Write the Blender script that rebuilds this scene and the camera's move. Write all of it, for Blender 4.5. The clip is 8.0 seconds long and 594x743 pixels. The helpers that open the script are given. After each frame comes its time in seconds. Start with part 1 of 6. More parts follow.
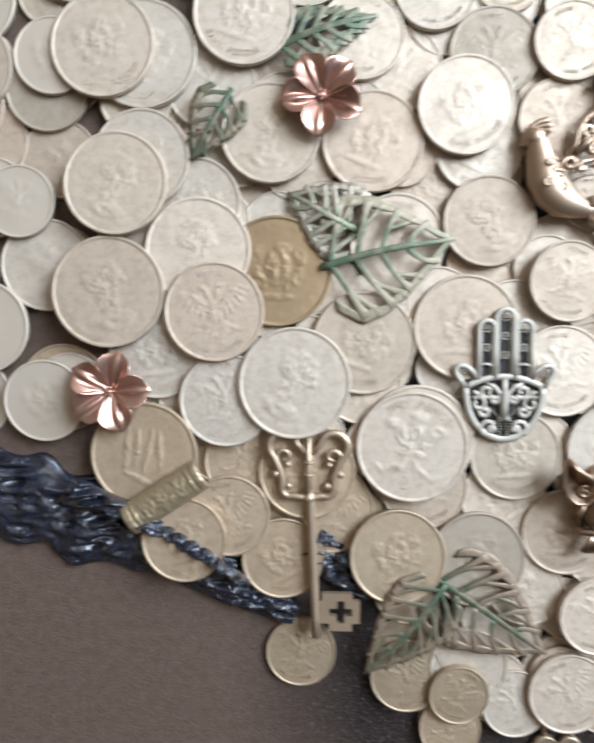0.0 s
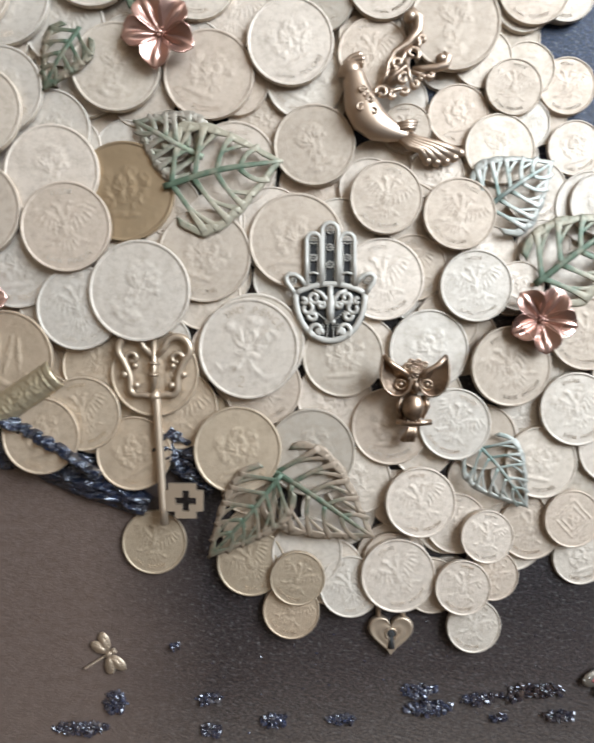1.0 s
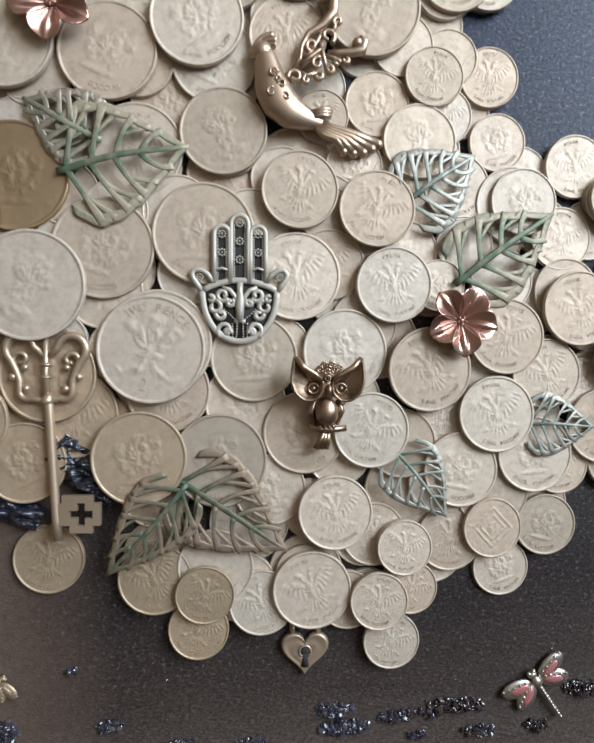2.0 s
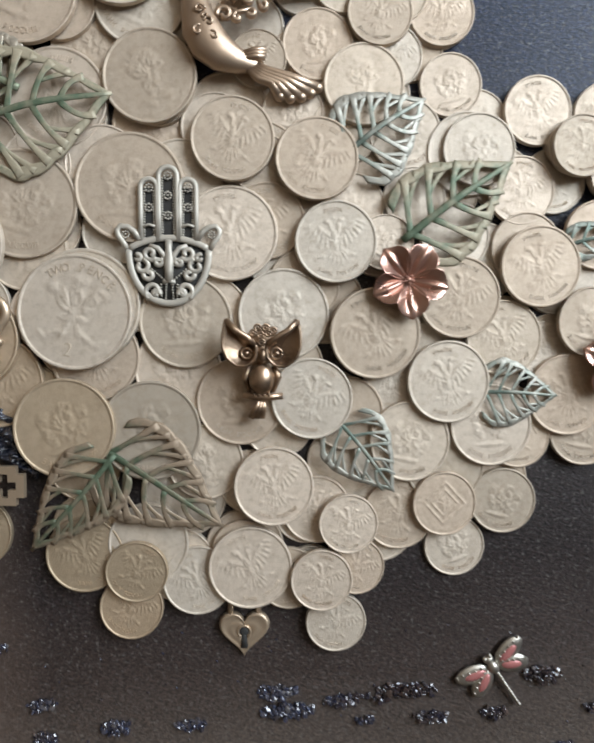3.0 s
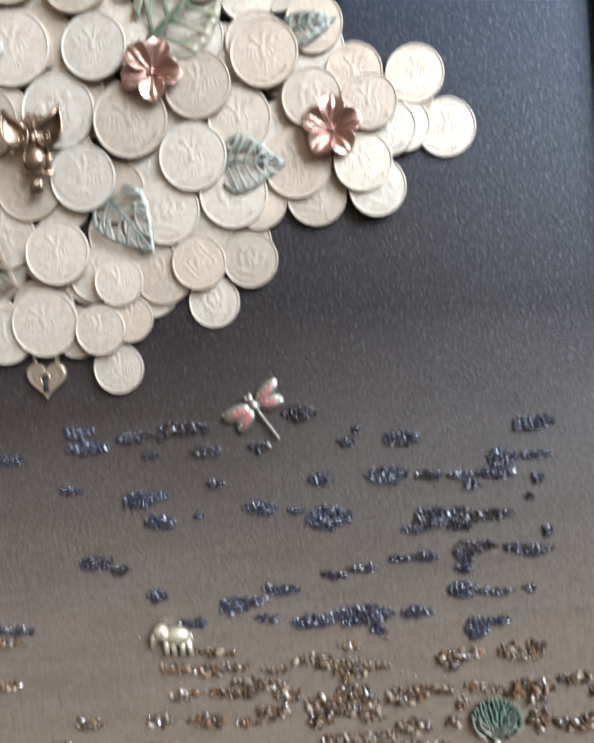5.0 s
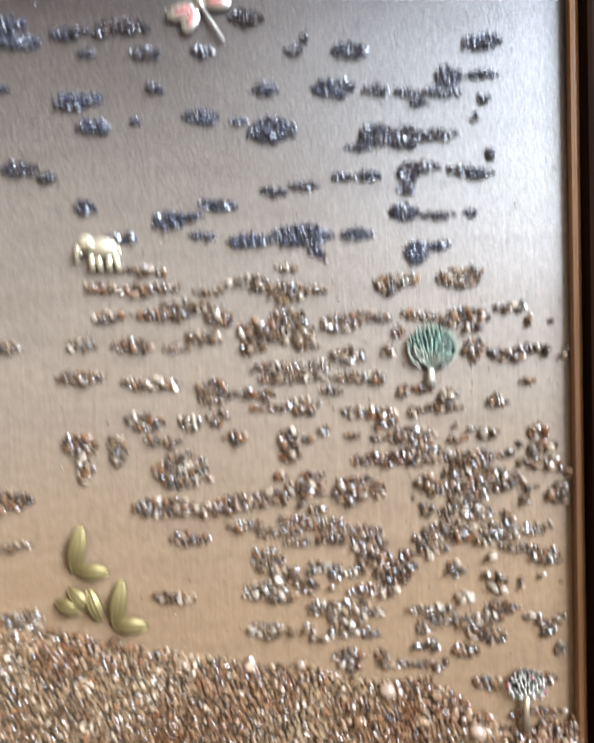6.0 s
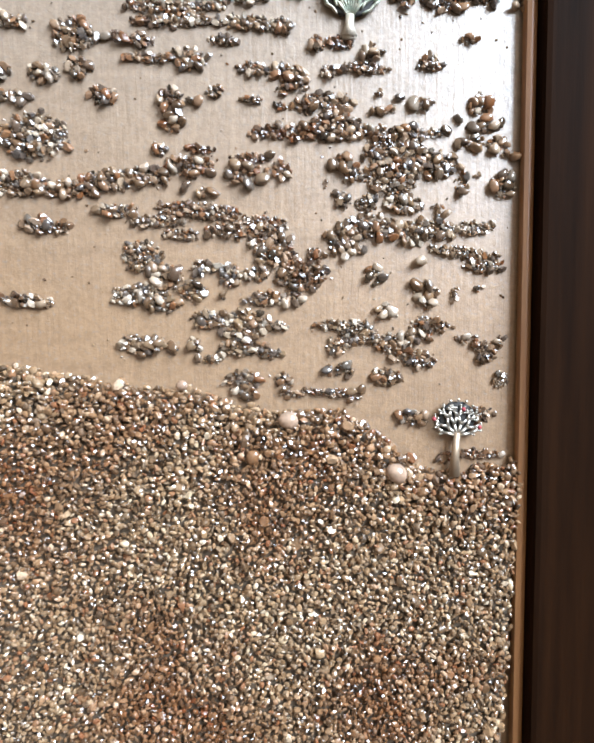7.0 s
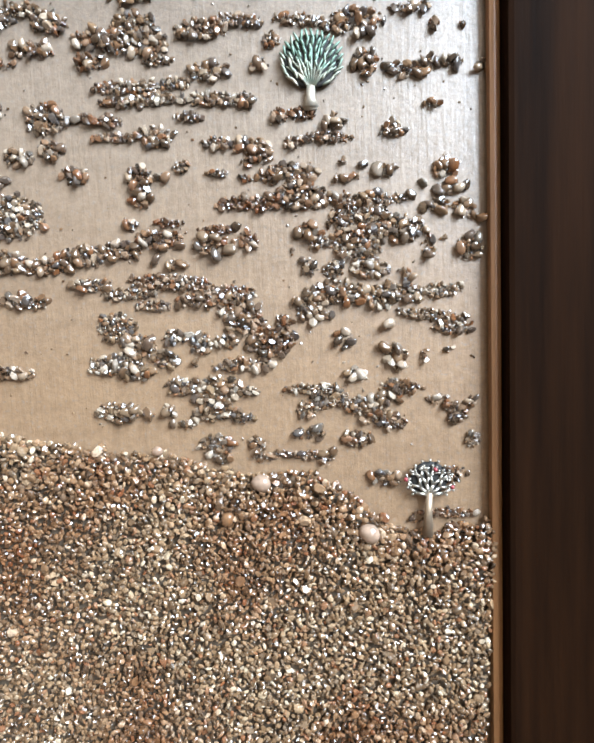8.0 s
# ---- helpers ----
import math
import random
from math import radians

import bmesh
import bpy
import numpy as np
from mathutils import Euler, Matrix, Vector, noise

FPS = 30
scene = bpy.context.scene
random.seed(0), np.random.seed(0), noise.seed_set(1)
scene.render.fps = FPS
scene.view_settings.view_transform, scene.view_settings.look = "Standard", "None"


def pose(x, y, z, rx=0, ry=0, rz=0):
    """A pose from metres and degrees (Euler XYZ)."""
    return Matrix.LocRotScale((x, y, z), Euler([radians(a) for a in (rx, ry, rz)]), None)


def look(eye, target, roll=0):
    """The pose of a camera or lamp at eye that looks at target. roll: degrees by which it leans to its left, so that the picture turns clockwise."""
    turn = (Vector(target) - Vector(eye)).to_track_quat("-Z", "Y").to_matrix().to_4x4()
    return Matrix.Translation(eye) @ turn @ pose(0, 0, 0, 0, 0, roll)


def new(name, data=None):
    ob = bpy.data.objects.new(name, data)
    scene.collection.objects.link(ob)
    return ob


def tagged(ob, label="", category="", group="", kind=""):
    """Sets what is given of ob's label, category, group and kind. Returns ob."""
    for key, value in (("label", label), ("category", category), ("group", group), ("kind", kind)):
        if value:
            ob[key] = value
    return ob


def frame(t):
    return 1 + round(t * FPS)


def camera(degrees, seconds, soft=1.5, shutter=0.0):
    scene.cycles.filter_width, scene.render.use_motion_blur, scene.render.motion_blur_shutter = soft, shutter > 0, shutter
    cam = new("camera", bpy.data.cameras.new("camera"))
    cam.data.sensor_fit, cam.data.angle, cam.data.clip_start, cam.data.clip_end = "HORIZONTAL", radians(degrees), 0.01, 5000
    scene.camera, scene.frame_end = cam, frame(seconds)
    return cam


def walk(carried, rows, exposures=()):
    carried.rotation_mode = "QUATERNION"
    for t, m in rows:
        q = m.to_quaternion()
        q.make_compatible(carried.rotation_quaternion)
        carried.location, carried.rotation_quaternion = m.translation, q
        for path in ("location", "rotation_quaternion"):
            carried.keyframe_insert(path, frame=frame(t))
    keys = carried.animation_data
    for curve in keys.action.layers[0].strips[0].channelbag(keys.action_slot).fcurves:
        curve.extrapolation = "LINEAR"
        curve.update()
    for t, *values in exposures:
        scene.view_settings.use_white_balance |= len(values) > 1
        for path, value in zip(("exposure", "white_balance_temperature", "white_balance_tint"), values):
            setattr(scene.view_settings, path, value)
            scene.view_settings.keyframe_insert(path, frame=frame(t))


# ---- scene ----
cam = camera(57.24, 8.0, soft=2.2, shutter=0.5)
# seconds, eye in metres, turn in degrees; the camera looks down on the board
PATH = [
    (0, -0.07346, 0.03318, 0.14228, -2.705, 0.437, 0.865),
    (0.5, -0.04570, 0.02582, 0.15188, -2.154, 0.282, 0.272),
    (1, -0.03224, 0.00523, 0.15775, -1.354, -0.364, 0.298),
    (1.5, -0.01861, 0.00361, 0.15855, -1.212, -3.537, 0.450),
    (1.7, -0.01825, 0.00731, 0.15557, -1.334, -4.060, 0.622),
    (2.8, -0.00197, 0.00260, 0.13703, -3.059, -2.712, 0.622),
    (3, 0.00447, 0.00123, 0.14033, -3.179, -2.109, 0.442),
    (3.5, 0.02504, -0.00349, 0.14655, -3.037, 0.391, -0.317),
    (4, 0.05148, -0.00580, 0.15239, -3.044, 3.103, -1.383),
    (4.5, 0.07255, -0.02718, 0.16372, -2.980, 3.473, -2.264),
    (4.7, 0.08060, -0.04038, 0.16747, -3.002, 3.384, -2.373),
    (5.8, 0.09001, -0.16318, 0.17245, -2.135, 0.456, 0.110),
    (6, 0.09037, -0.18887, 0.16942, -2.134, -1.172, 0.990),
    (6.5, 0.10391, -0.24509, 0.15416, -3.751, -3.524, 2.273),
    (7, 0.11827, -0.27126, 0.14176, -4.617, -2.913, 2.177),
    (7.5, 0.12616, -0.26080, 0.13935, -4.566, -1.322, 1.094),
    (8, 0.13375, -0.25306, 0.14346, -4.923, 0.338, 0.759),
]
walk(cam, [(t, pose(x, y, z, rx, ry, rz)) for t, x, y, z, rx, ry, rz in PATH],
     exposures=[(0.0, 0.0, 6550, 10), (1.0, -0.02, 6580, 10), (1.5, -0.19, 6600, 10), (3.0, -0.40, 7000, 10), (3.5, -0.25, 6800, 10), (4.0, -0.17, 6800, 10), (4.7, -0.06, 6500, 10), (5.8, 1.15, 6500, 10), (6.3, 1.16, 6500, 10), (7.0, 1.24, 6450, 10), (8.0, 1.18, 6350, 8)])

# ---------------------------------------------------------------- light
world = bpy.data.worlds.new("daylight")
scene.world = world
world.use_nodes = True
wn = world.node_tree
sky = wn.nodes.new("ShaderNodeTexSky")
sky.sky_type = "NISHITA"
sky.sun_disc = False
sky.sun_elevation, sky.sun_rotation = radians(40), radians(200)
wn.links.new(sky.outputs[0], wn.nodes["Background"].inputs[0])
wn.nodes["Background"].inputs[1].default_value = 0.1

WINDOW = (1.0, 0.80, 1.08)      # middle of the window opening
WIN_W, WIN_H = 1.10, 1.25


def area_lamp(name, place, target, w, h, watts, colour):
    lamp = bpy.data.lights.new(name, "AREA")
    lamp.shape, lamp.size, lamp.size_y, lamp.energy, lamp.color = "RECTANGLE", w, h, watts, colour
    ob = new(name, lamp)
    ob.matrix_world = look(place, target)
    return ob


area_lamp("window_daylight", (WINDOW[0] - 0.02, WINDOW[1], WINDOW[2]), (-3, WINDOW[1], WINDOW[2]), WIN_W, WIN_H, 112, (0.705, 0.83, 0.983))

# ---------------------------------------------------------------- materials


def shader(name, rough=0.5, metal=0.0, colour=(0.5, 0.5, 0.5)):
    m = bpy.data.materials.new(name)
    m.use_nodes = True
    b = m.node_tree.nodes["Principled BSDF"]
    b.inputs["Roughness"].default_value, b.inputs["Metallic"].default_value = rough, metal
    b.inputs["Base Color"].default_value = (*colour, 1)
    return m, m.node_tree, b


def node(nt, kind, **values):
    n = nt.nodes.new(kind)
    for key, v in values.items():
        n.inputs[key].default_value = v
    return n


def noise_tex(nt, coord, scale, detail=3.0, rough=0.55):
    n = node(nt, "ShaderNodeTexNoise", Scale=scale, Detail=detail, Roughness=rough)
    nt.links.new(coord, n.inputs["Vector"])
    return n.outputs["Fac"]


def ramp(nt, fac, *stops):
    r = nt.nodes.new("ShaderNodeValToRGB")
    while len(r.color_ramp.elements) < len(stops):
        r.color_ramp.elements.new(0.5)
    for e, (p, c) in zip(r.color_ramp.elements, stops):
        e.position, e.color = p, (*c, 1)
    nt.links.new(fac, r.inputs[0])
    return r.outputs[0]


def mix(nt, fac, a, b, how="MIX"):
    m = nt.nodes.new("ShaderNodeMix")
    m.data_type, m.blend_type = "RGBA", how
    for socket, v in ((m.inputs[0], fac), (m.inputs[6], a), (m.inputs[7], b)):
        if isinstance(v, (int, float)):
            socket.default_value = v
        elif isinstance(v, tuple):
            socket.default_value = (*v, 1)
        else:
            nt.links.new(v, socket)
    return m.outputs[2]


def bump(nt, b, height, strength, distance):
    n = node(nt, "ShaderNodeBump", Strength=strength, Distance=distance)
    nt.links.new(height, n.inputs["Height"])
    nt.links.new(n.outputs[0], b.inputs["Normal"])


def coords(nt, which="Object"):
    return nt.nodes.new("ShaderNodeTexCoord").outputs[which]


def shifted(nt):
    """Object coordinates, moved by the object's own random number."""
    add = nt.nodes.new("ShaderNodeVectorMath")
    mul = node(nt, "ShaderNodeMath")
    mul.operation = "MULTIPLY"
    mul.inputs[1].default_value = 57.0
    info = nt.nodes.new("ShaderNodeObjectInfo")
    nt.links.new(info.outputs["Random"], mul.inputs[0])
    nt.links.new(coords(nt), add.inputs[0])
    nt.links.new(mul.outputs[0], add.inputs[1])
    return add.outputs[0], info.outputs["Random"]


def metal_paint(name, stops, rough=(0.3, 0.5), metal=0.9, grain=900.0, dirt=(0.12, 0.09, 0.06), amount=0.5, bump_mm=0.05, spread=0.28, patch=90.0):
    """Cast or struck metal: a colour that differs from thing to thing, tarnish in patches, fine grain."""
    m, nt, b = shader(name, 0.4, metal)
    at, rnd = shifted(nt)
    colour = ramp(nt, rnd, *stops)
    patches = noise_tex(nt, at, grain / patch, 5, 0.65)
    colour = mix(nt, ramp(nt, patches, (0.45, (0, 0, 0)), (0.45 + spread, (amount,) * 3)), colour, dirt)
    nt.links.new(colour, b.inputs["Base Color"])
    fine = noise_tex(nt, at, grain, 3)
    nt.links.new(ramp(nt, noise_tex(nt, at, grain / 30, 3), (0.3, (rough[0],) * 3), (0.7, (rough[1],) * 3)), b.inputs["Roughness"])
    bump(nt, b, fine, 0.35, bump_mm * 0.001)
    return m


COIN = metal_paint("nickel_silver", ((0.0, (0.55, 0.44, 0.34)), (0.2, (0.46, 0.375, 0.29)), (0.35, (0.62, 0.52, 0.42)), (0.6, (0.55, 0.485, 0.405)), (0.85, (0.60, 0.50, 0.395)), (1.0, (0.38, 0.32, 0.25))),
                   (0.54, 0.72), 0.5, 70.0, (0.28, 0.21, 0.145), 0.5, 0.20, 0.34, 12.0)
COIN_TAN = metal_paint("tan_nickel", ((0.0, (0.46, 0.345, 0.235)), (0.5, (0.54, 0.42, 0.30)), (1.0, (0.40, 0.31, 0.21))), (0.46, 0.62), 0.6, 70.0, (0.26, 0.19, 0.12), 0.45, 0.20, 0.34, 12.0)
COIN_BROWN = metal_paint("tarnished_brass", ((0.0, (0.37, 0.265, 0.16)), (1.0, (0.42, 0.31, 0.19))), (0.4, 0.55), 0.8, 22.0, (0.2, 0.14, 0.08), 0.5)
SILVER = metal_paint("antique_silver", ((0.0, (0.45, 0.415, 0.355)), (1.0, (0.49, 0.45, 0.385))), (0.46, 0.6), 0.4, 900, (0.15, 0.12, 0.09), 0.5)
BLACK = metal_paint("black_patina", ((0.0, (0.016, 0.015, 0.014)), (1.0, (0.026, 0.024, 0.021))), (0.75, 0.9), 0.0, 900, (0.01, 0.01, 0.01), 0.5)
BRONZE = metal_paint("antique_bronze", ((0.0, (0.43, 0.32, 0.235)), (1.0, (0.48, 0.36, 0.265))), (0.34, 0.48), 0.85, 900, (0.14, 0.09, 0.06), 0.45)
OWL_BRONZE = metal_paint("dark_antique_bronze", ((0.0, (0.37, 0.26, 0.18)), (1.0, (0.42, 0.30, 0.21))), (0.28, 0.42), 0.95, 900, (0.06, 0.038, 0.025), 0.7, 0.05, 0.2, 5.0)
KEY_BRONZE = metal_paint("worn_bronze", ((0.0, (0.42, 0.32, 0.225)), (1.0, (0.48, 0.37, 0.265))), (0.36, 0.5), 0.7, 900, (0.16, 0.11, 0.07), 0.45)
COPPER = metal_paint("rose_copper", ((0.0, (0.53, 0.325, 0.26)), (1.0, (0.58, 0.37, 0.30))), (0.24, 0.36), 0.88, 900, (0.15, 0.055, 0.04), 0.6)
OLD_GOLD = metal_paint("old_gilt", ((0.0, (0.40, 0.325, 0.21)), (1.0, (0.44, 0.355, 0.235))), (0.35, 0.5), 0.7, 900, (0.2, 0.13, 0.06), 0.45)
OLIVE_GOLD = metal_paint("olive_gold", ((0.0, (0.20, 0.15, 0.06)), (1.0, (0.26, 0.20, 0.085))), (0.42, 0.58), 0.6, 900, (0.12, 0.08, 0.02), 0.5)
IVORY_GOLD = metal_paint("ivory_gold", ((0.0, (0.72, 0.64, 0.46)), (1.0, (0.76, 0.69, 0.52))), (0.3, 0.42), 0.7, 900, (0.3, 0.2, 0.08), 0.4)
PEWTER = metal_paint("pewter", ((0.0, (0.44, 0.41, 0.36)), (1.0, (0.48, 0.45, 0.395))), (0.3, 0.42), 0.9, 900, (0.2, 0.17, 0.13), 0.4)


def patina(name, base, tip, length, metal=0.35, half=0.0):
    """Verdigris that thins out from the stalk towards the tip and the margin of the leaf."""
    m, nt, b = shader(name, 0.55, metal)
    xyz = nt.nodes.new("ShaderNodeSeparateXYZ")
    nt.links.new(coords(nt), xyz.inputs[0])
    wob = noise_tex(nt, coords(nt), 260, 4)
    s = node(nt, "ShaderNodeMath")
    s.operation = "MULTIPLY_ADD"
    s.inputs[1].default_value, s.inputs[2].default_value = (0.45 if half else 1.0) / length, -0.42
    nt.links.new(xyz.outputs[0], s.inputs[0])
    a = node(nt, "ShaderNodeMath")
    a.operation = "ADD"
    nt.links.new(s.outputs[0], a.inputs[0])
    nt.links.new(wob, a.inputs[1])
    worn = a.outputs[0]
    if half:
        out = node(nt, "ShaderNodeMath")
        out.operation = "ABSOLUTE"
        nt.links.new(xyz.outputs[1], out.inputs[0])
        far = node(nt, "ShaderNodeMath")
        far.operation = "MULTIPLY_ADD"
        far.inputs[1].default_value = 0.5 / half
        nt.links.new(out.outputs[0], far.inputs[0])
        nt.links.new(worn, far.inputs[2])
        worn = far.outputs[0]
    nt.links.new(ramp(nt, worn, (0.25, base), (0.62, tip)), b.inputs["Base Color"])
    bump(nt, b, noise_tex(nt, coords(nt), 700, 4), 0.5, 0.0004)
    return m


LEAF_GREEN = patina("verdigris_leaf", (0.095, 0.135, 0.085), (0.34, 0.295, 0.21), 0.034, 0.3, 0.013)
LEAF_TEAL = patina("teal_silver_leaf", (0.135, 0.175, 0.145), (0.38, 0.365, 0.315), 0.020, 0.6, 0.010)
LEAF_BROWN = patina("bronze_leaf", (0.075, 0.105, 0.065), (0.26, 0.195, 0.135), 0.030, 0.4, 0.010)
LEAF_GREY = patina("grey_pewter_leaf", (0.20, 0.22, 0.15), (0.40, 0.35, 0.28), 0.022, 0.7, 0.010)
TREE_GREEN = patina("green_silver_tree", (0.42, 0.37, 0.30), (0.17, 0.25, 0.195), 0.026, 0.6)


def stone_mat(name, stops, rough=0.10, scale=1500, coat=0.05):
    m, nt, b = shader(name, rough)
    geo = nt.nodes.new("ShaderNodeNewGeometry")
    info = nt.nodes.new("ShaderNodeObjectInfo")
    s = node(nt, "ShaderNodeMath")
    s.operation = "ADD"
    nt.links.new(geo.outputs["Random Per Island"], s.inputs[0])
    nt.links.new(info.outputs["Random"], s.inputs[1])
    f = node(nt, "ShaderNodeMath")
    f.operation = "FRACT"
    nt.links.new(s.outputs[0], f.inputs[0])
    n = noise_tex(nt, coords(nt), scale, 4)
    colour = mix(nt, ramp(nt, n, (0.35, (0.0, 0.0, 0.0)), (0.75, (0.5, 0.5, 0.5))), ramp(nt, f.outputs[0], *stops), (0.10, 0.075, 0.05))
    broad = noise_tex(nt, coords(nt), 28, 3)
    colour = mix(nt, ramp(nt, broad, (0.44, (0, 0, 0)), (0.66, (0.75,) * 3)), colour, (0.52, 0.28, 0.15), "MULTIPLY")
    nt.links.new(colour, b.inputs["Base Color"])
    b.inputs["Coat Weight"].default_value, b.inputs["Coat Roughness"].default_value = 0.8, coat
    bump(nt, b, n, 0.25, 0.0003)
    return m


PEBBLE = stone_mat("lacquered_pebbles", ((0.0, (0.020, 0.014, 0.010)), (0.22, (0.135, 0.075, 0.038)), (0.42, (0.055, 0.050, 0.050)), (0.58, (0.21, 0.135, 0.075)),
                                         (0.70, (0.17, 0.066, 0.024)), (0.82, (0.29, 0.215, 0.145)), (0.93, (0.48, 0.40, 0.31)), (1.0, (0.03, 0.025, 0.023))))
# Black grit; the blue it reflects from the window is mixed into its colour.
BEADS = stone_mat("black_grit", ((0.0, (0.009, 0.012, 0.026)), (0.5, (0.017, 0.027, 0.062)), (0.85, (0.038, 0.046, 0.075)), (1.0, (0.12, 0.115, 0.12))), 0.12)
SAND = stone_mat("coarse_sand", ((0.0, (0.045, 0.026, 0.014)), (0.2, (0.172, 0.096, 0.046)), (0.42, (0.280, 0.170, 0.088)), (0.6, (0.135, 0.088, 0.054)),
                                 (0.74, (0.370, 0.240, 0.132)), (0.84, (0.215, 0.078, 0.030)), (0.94, (0.470, 0.345, 0.212)), (1.0, (0.62, 0.50, 0.36))), 0.2, 1500, 0.14)
ROSE_STONE = stone_mat("rose_pebble", ((0.0, (0.33, 0.22, 0.155)), (1.0, (0.38, 0.265, 0.19))), 0.2, 500)
BROWN_STONE = stone_mat("brown_pebble", ((0.0, (0.22, 0.11, 0.05)), (1.0, (0.28, 0.14, 0.07))), 0.2, 500)


def board_mat():
    """Wood painted from charcoal above to bare sand-coloured below, brushed upright, under a satin lacquer."""
    m, nt, b = shader("painted_wood_board", 0.4)
    at = coords(nt)
    xyz = nt.nodes.new("ShaderNodeSeparateXYZ")
    nt.links.new(at, xyz.inputs[0])
    cloud = noise_tex(nt, at, 14, 4)
    s = node(nt, "ShaderNodeMath")
    s.operation = "MULTIPLY_ADD"
    s.inputs[1].default_value, s.inputs[2].default_value = -1.0 / 0.22, 0.909 - 0.07
    nt.links.new(xyz.outputs[1], s.inputs[0])
    a = node(nt, "ShaderNodeMath")
    a.operation = "MULTIPLY_ADD"
    a.inputs[1].default_value = 0.14
    nt.links.new(cloud, a.inputs[0])
    nt.links.new(s.outputs[0], a.inputs[2])
    paint = ramp(nt, a.outputs[0], (0.0, (0.039, 0.030, 0.030)), (0.12, (0.066, 0.047, 0.042)), (0.29, (0.165, 0.130, 0.108)), (0.45, (0.235, 0.184, 0.143)), (0.68, (0.252, 0.188, 0.135)), (0.95, (0.285, 0.179, 0.099)))
    stretch = nt.nodes.new("ShaderNodeMapping")
    stretch.inputs["Scale"].default_value = (1.0, 0.05, 1.0)
    nt.links.new(at, stretch.inputs[0])
    grain = noise_tex(nt, stretch.outputs[0], 900, 4, 0.6)
    wide = nt.nodes.new("ShaderNodeMapping")
    wide.inputs["Scale"].default_value = (0.12, 1.0, 1.0)
    nt.links.new(at, wide.inputs[0])
    wood = noise_tex(nt, wide.outputs[0], 160, 4)
    paint = mix(nt, ramp(nt, wood, (0.45, (0, 0, 0)), (0.75, (0.18,) * 3)), paint, (0.20, 0.115, 0.06), "MULTIPLY")
    paint = mix(nt, ramp(nt, grain, (0.4, (0, 0, 0)), (0.8, (0.18,) * 3)), paint, (0.05, 0.04, 0.035))
    speck = noise_tex(nt, at, 900, 3, 0.7)
    slant = nt.nodes.new("ShaderNodeMapping")
    slant.inputs["Rotation"].default_value, slant.inputs["Scale"].default_value = (0, 0, radians(25)), (1.0, 1.5, 1.0)
    nt.links.new(at, slant.inputs[0])
    tooth = noise_tex(nt, slant.outputs[0], 1000, 3, 0.75)
    rub = ramp(nt, tooth, (0.42, (0.22,) * 3), (0.62, (1.0,) * 3))
    # Blue of the sky's reflection at the upper right is put into the paint.
    aside = node(nt, "ShaderNodeMath")
    aside.operation = "MULTIPLY_ADD"
    aside.inputs[1].default_value = 0.6
    nt.links.new(xyz.outputs[0], aside.inputs[0])
    nt.links.new(xyz.outputs[1], aside.inputs[2])
    sky_sheen = ramp(nt, aside.outputs[0], (0.19, (0, 0, 0)), (0.28, (1.0,) * 3))
    paint = mix(nt, sky_sheen, paint, (0.010, 0.023, 0.066))
    north = ramp(nt, a.outputs[0], (0.30, (0.85,) * 3), (0.62, (0.12,) * 3))
    paint = mix(nt, north, paint, mix(nt, 1.0, paint, rub, "MULTIPLY"))
    paint = mix(nt, ramp(nt, speck, (0.56, (0, 0, 0)), (0.70, (0.5,) * 3)), paint, (0.20, 0.19, 0.18))
    # Board turns lighter and browner towards the left, with a cloudy margin.
    west = node(nt, "ShaderNodeMath")
    west.operation = "MULTIPLY_ADD"
    west.inputs[1].default_value, west.inputs[2].default_value = -1.0 / 0.05, -4.5
    nt.links.new(xyz.outputs[0], west.inputs[0])
    worn = node(nt, "ShaderNodeMath")
    worn.operation = "MULTIPLY_ADD"
    worn.inputs[1].default_value = 0.5
    nt.links.new(cloud, worn.inputs[0])
    nt.links.new(west.outputs[0], worn.inputs[2])
    paint = mix(nt, ramp(nt, worn.outputs[0], (0.3, (0, 0, 0)), (1.3, (0.9,) * 3)), paint, (0.125, 0.088, 0.070))
    mottle = noise_tex(nt, at, 420, 4, 0.7)
    paint = mix(nt, ramp(nt, mottle, (0.38, (0.5,) * 3), (0.60, (0, 0, 0))), paint, (0.62, 0.56, 0.50), "MULTIPLY")
    nt.links.new(paint, b.inputs["Base Color"])
    nt.links.new(ramp(nt, a.outputs[0], (0.02, (0.26,) * 3), (0.2, (0.75,) * 3), (0.6, (0.9,) * 3)), b.inputs["Specular IOR Level"])
    bump(nt, b, mix(nt, north, mix(nt, 0.55, grain, mottle), tooth), 0.5, 0.0005)
    nt.links.new(ramp(nt, tooth, (0.35, (0.55,) * 3), (0.68, (0.26,) * 3)), b.inputs["Roughness"])
    return m


def wood_mat(name, dark, light, along=0, rough=0.35, scale=60):
    m, nt, b = shader(name, rough)
    mp = nt.nodes.new("ShaderNodeMapping")
    sc = [1.0, 1.0, 1.0]
    sc[along] = 0.06
    mp.inputs["Scale"].default_value = sc
    nt.links.new(coords(nt), mp.inputs[0])
    g = noise_tex(nt, mp.outputs[0], scale, 6, 0.65)
    nt.links.new(ramp(nt, g, (0.3, dark), (0.7, light)), b.inputs["Base Color"])
    bump(nt, b, noise_tex(nt, mp.outputs[0], scale * 6, 3), 0.3, 0.0004)
    return m


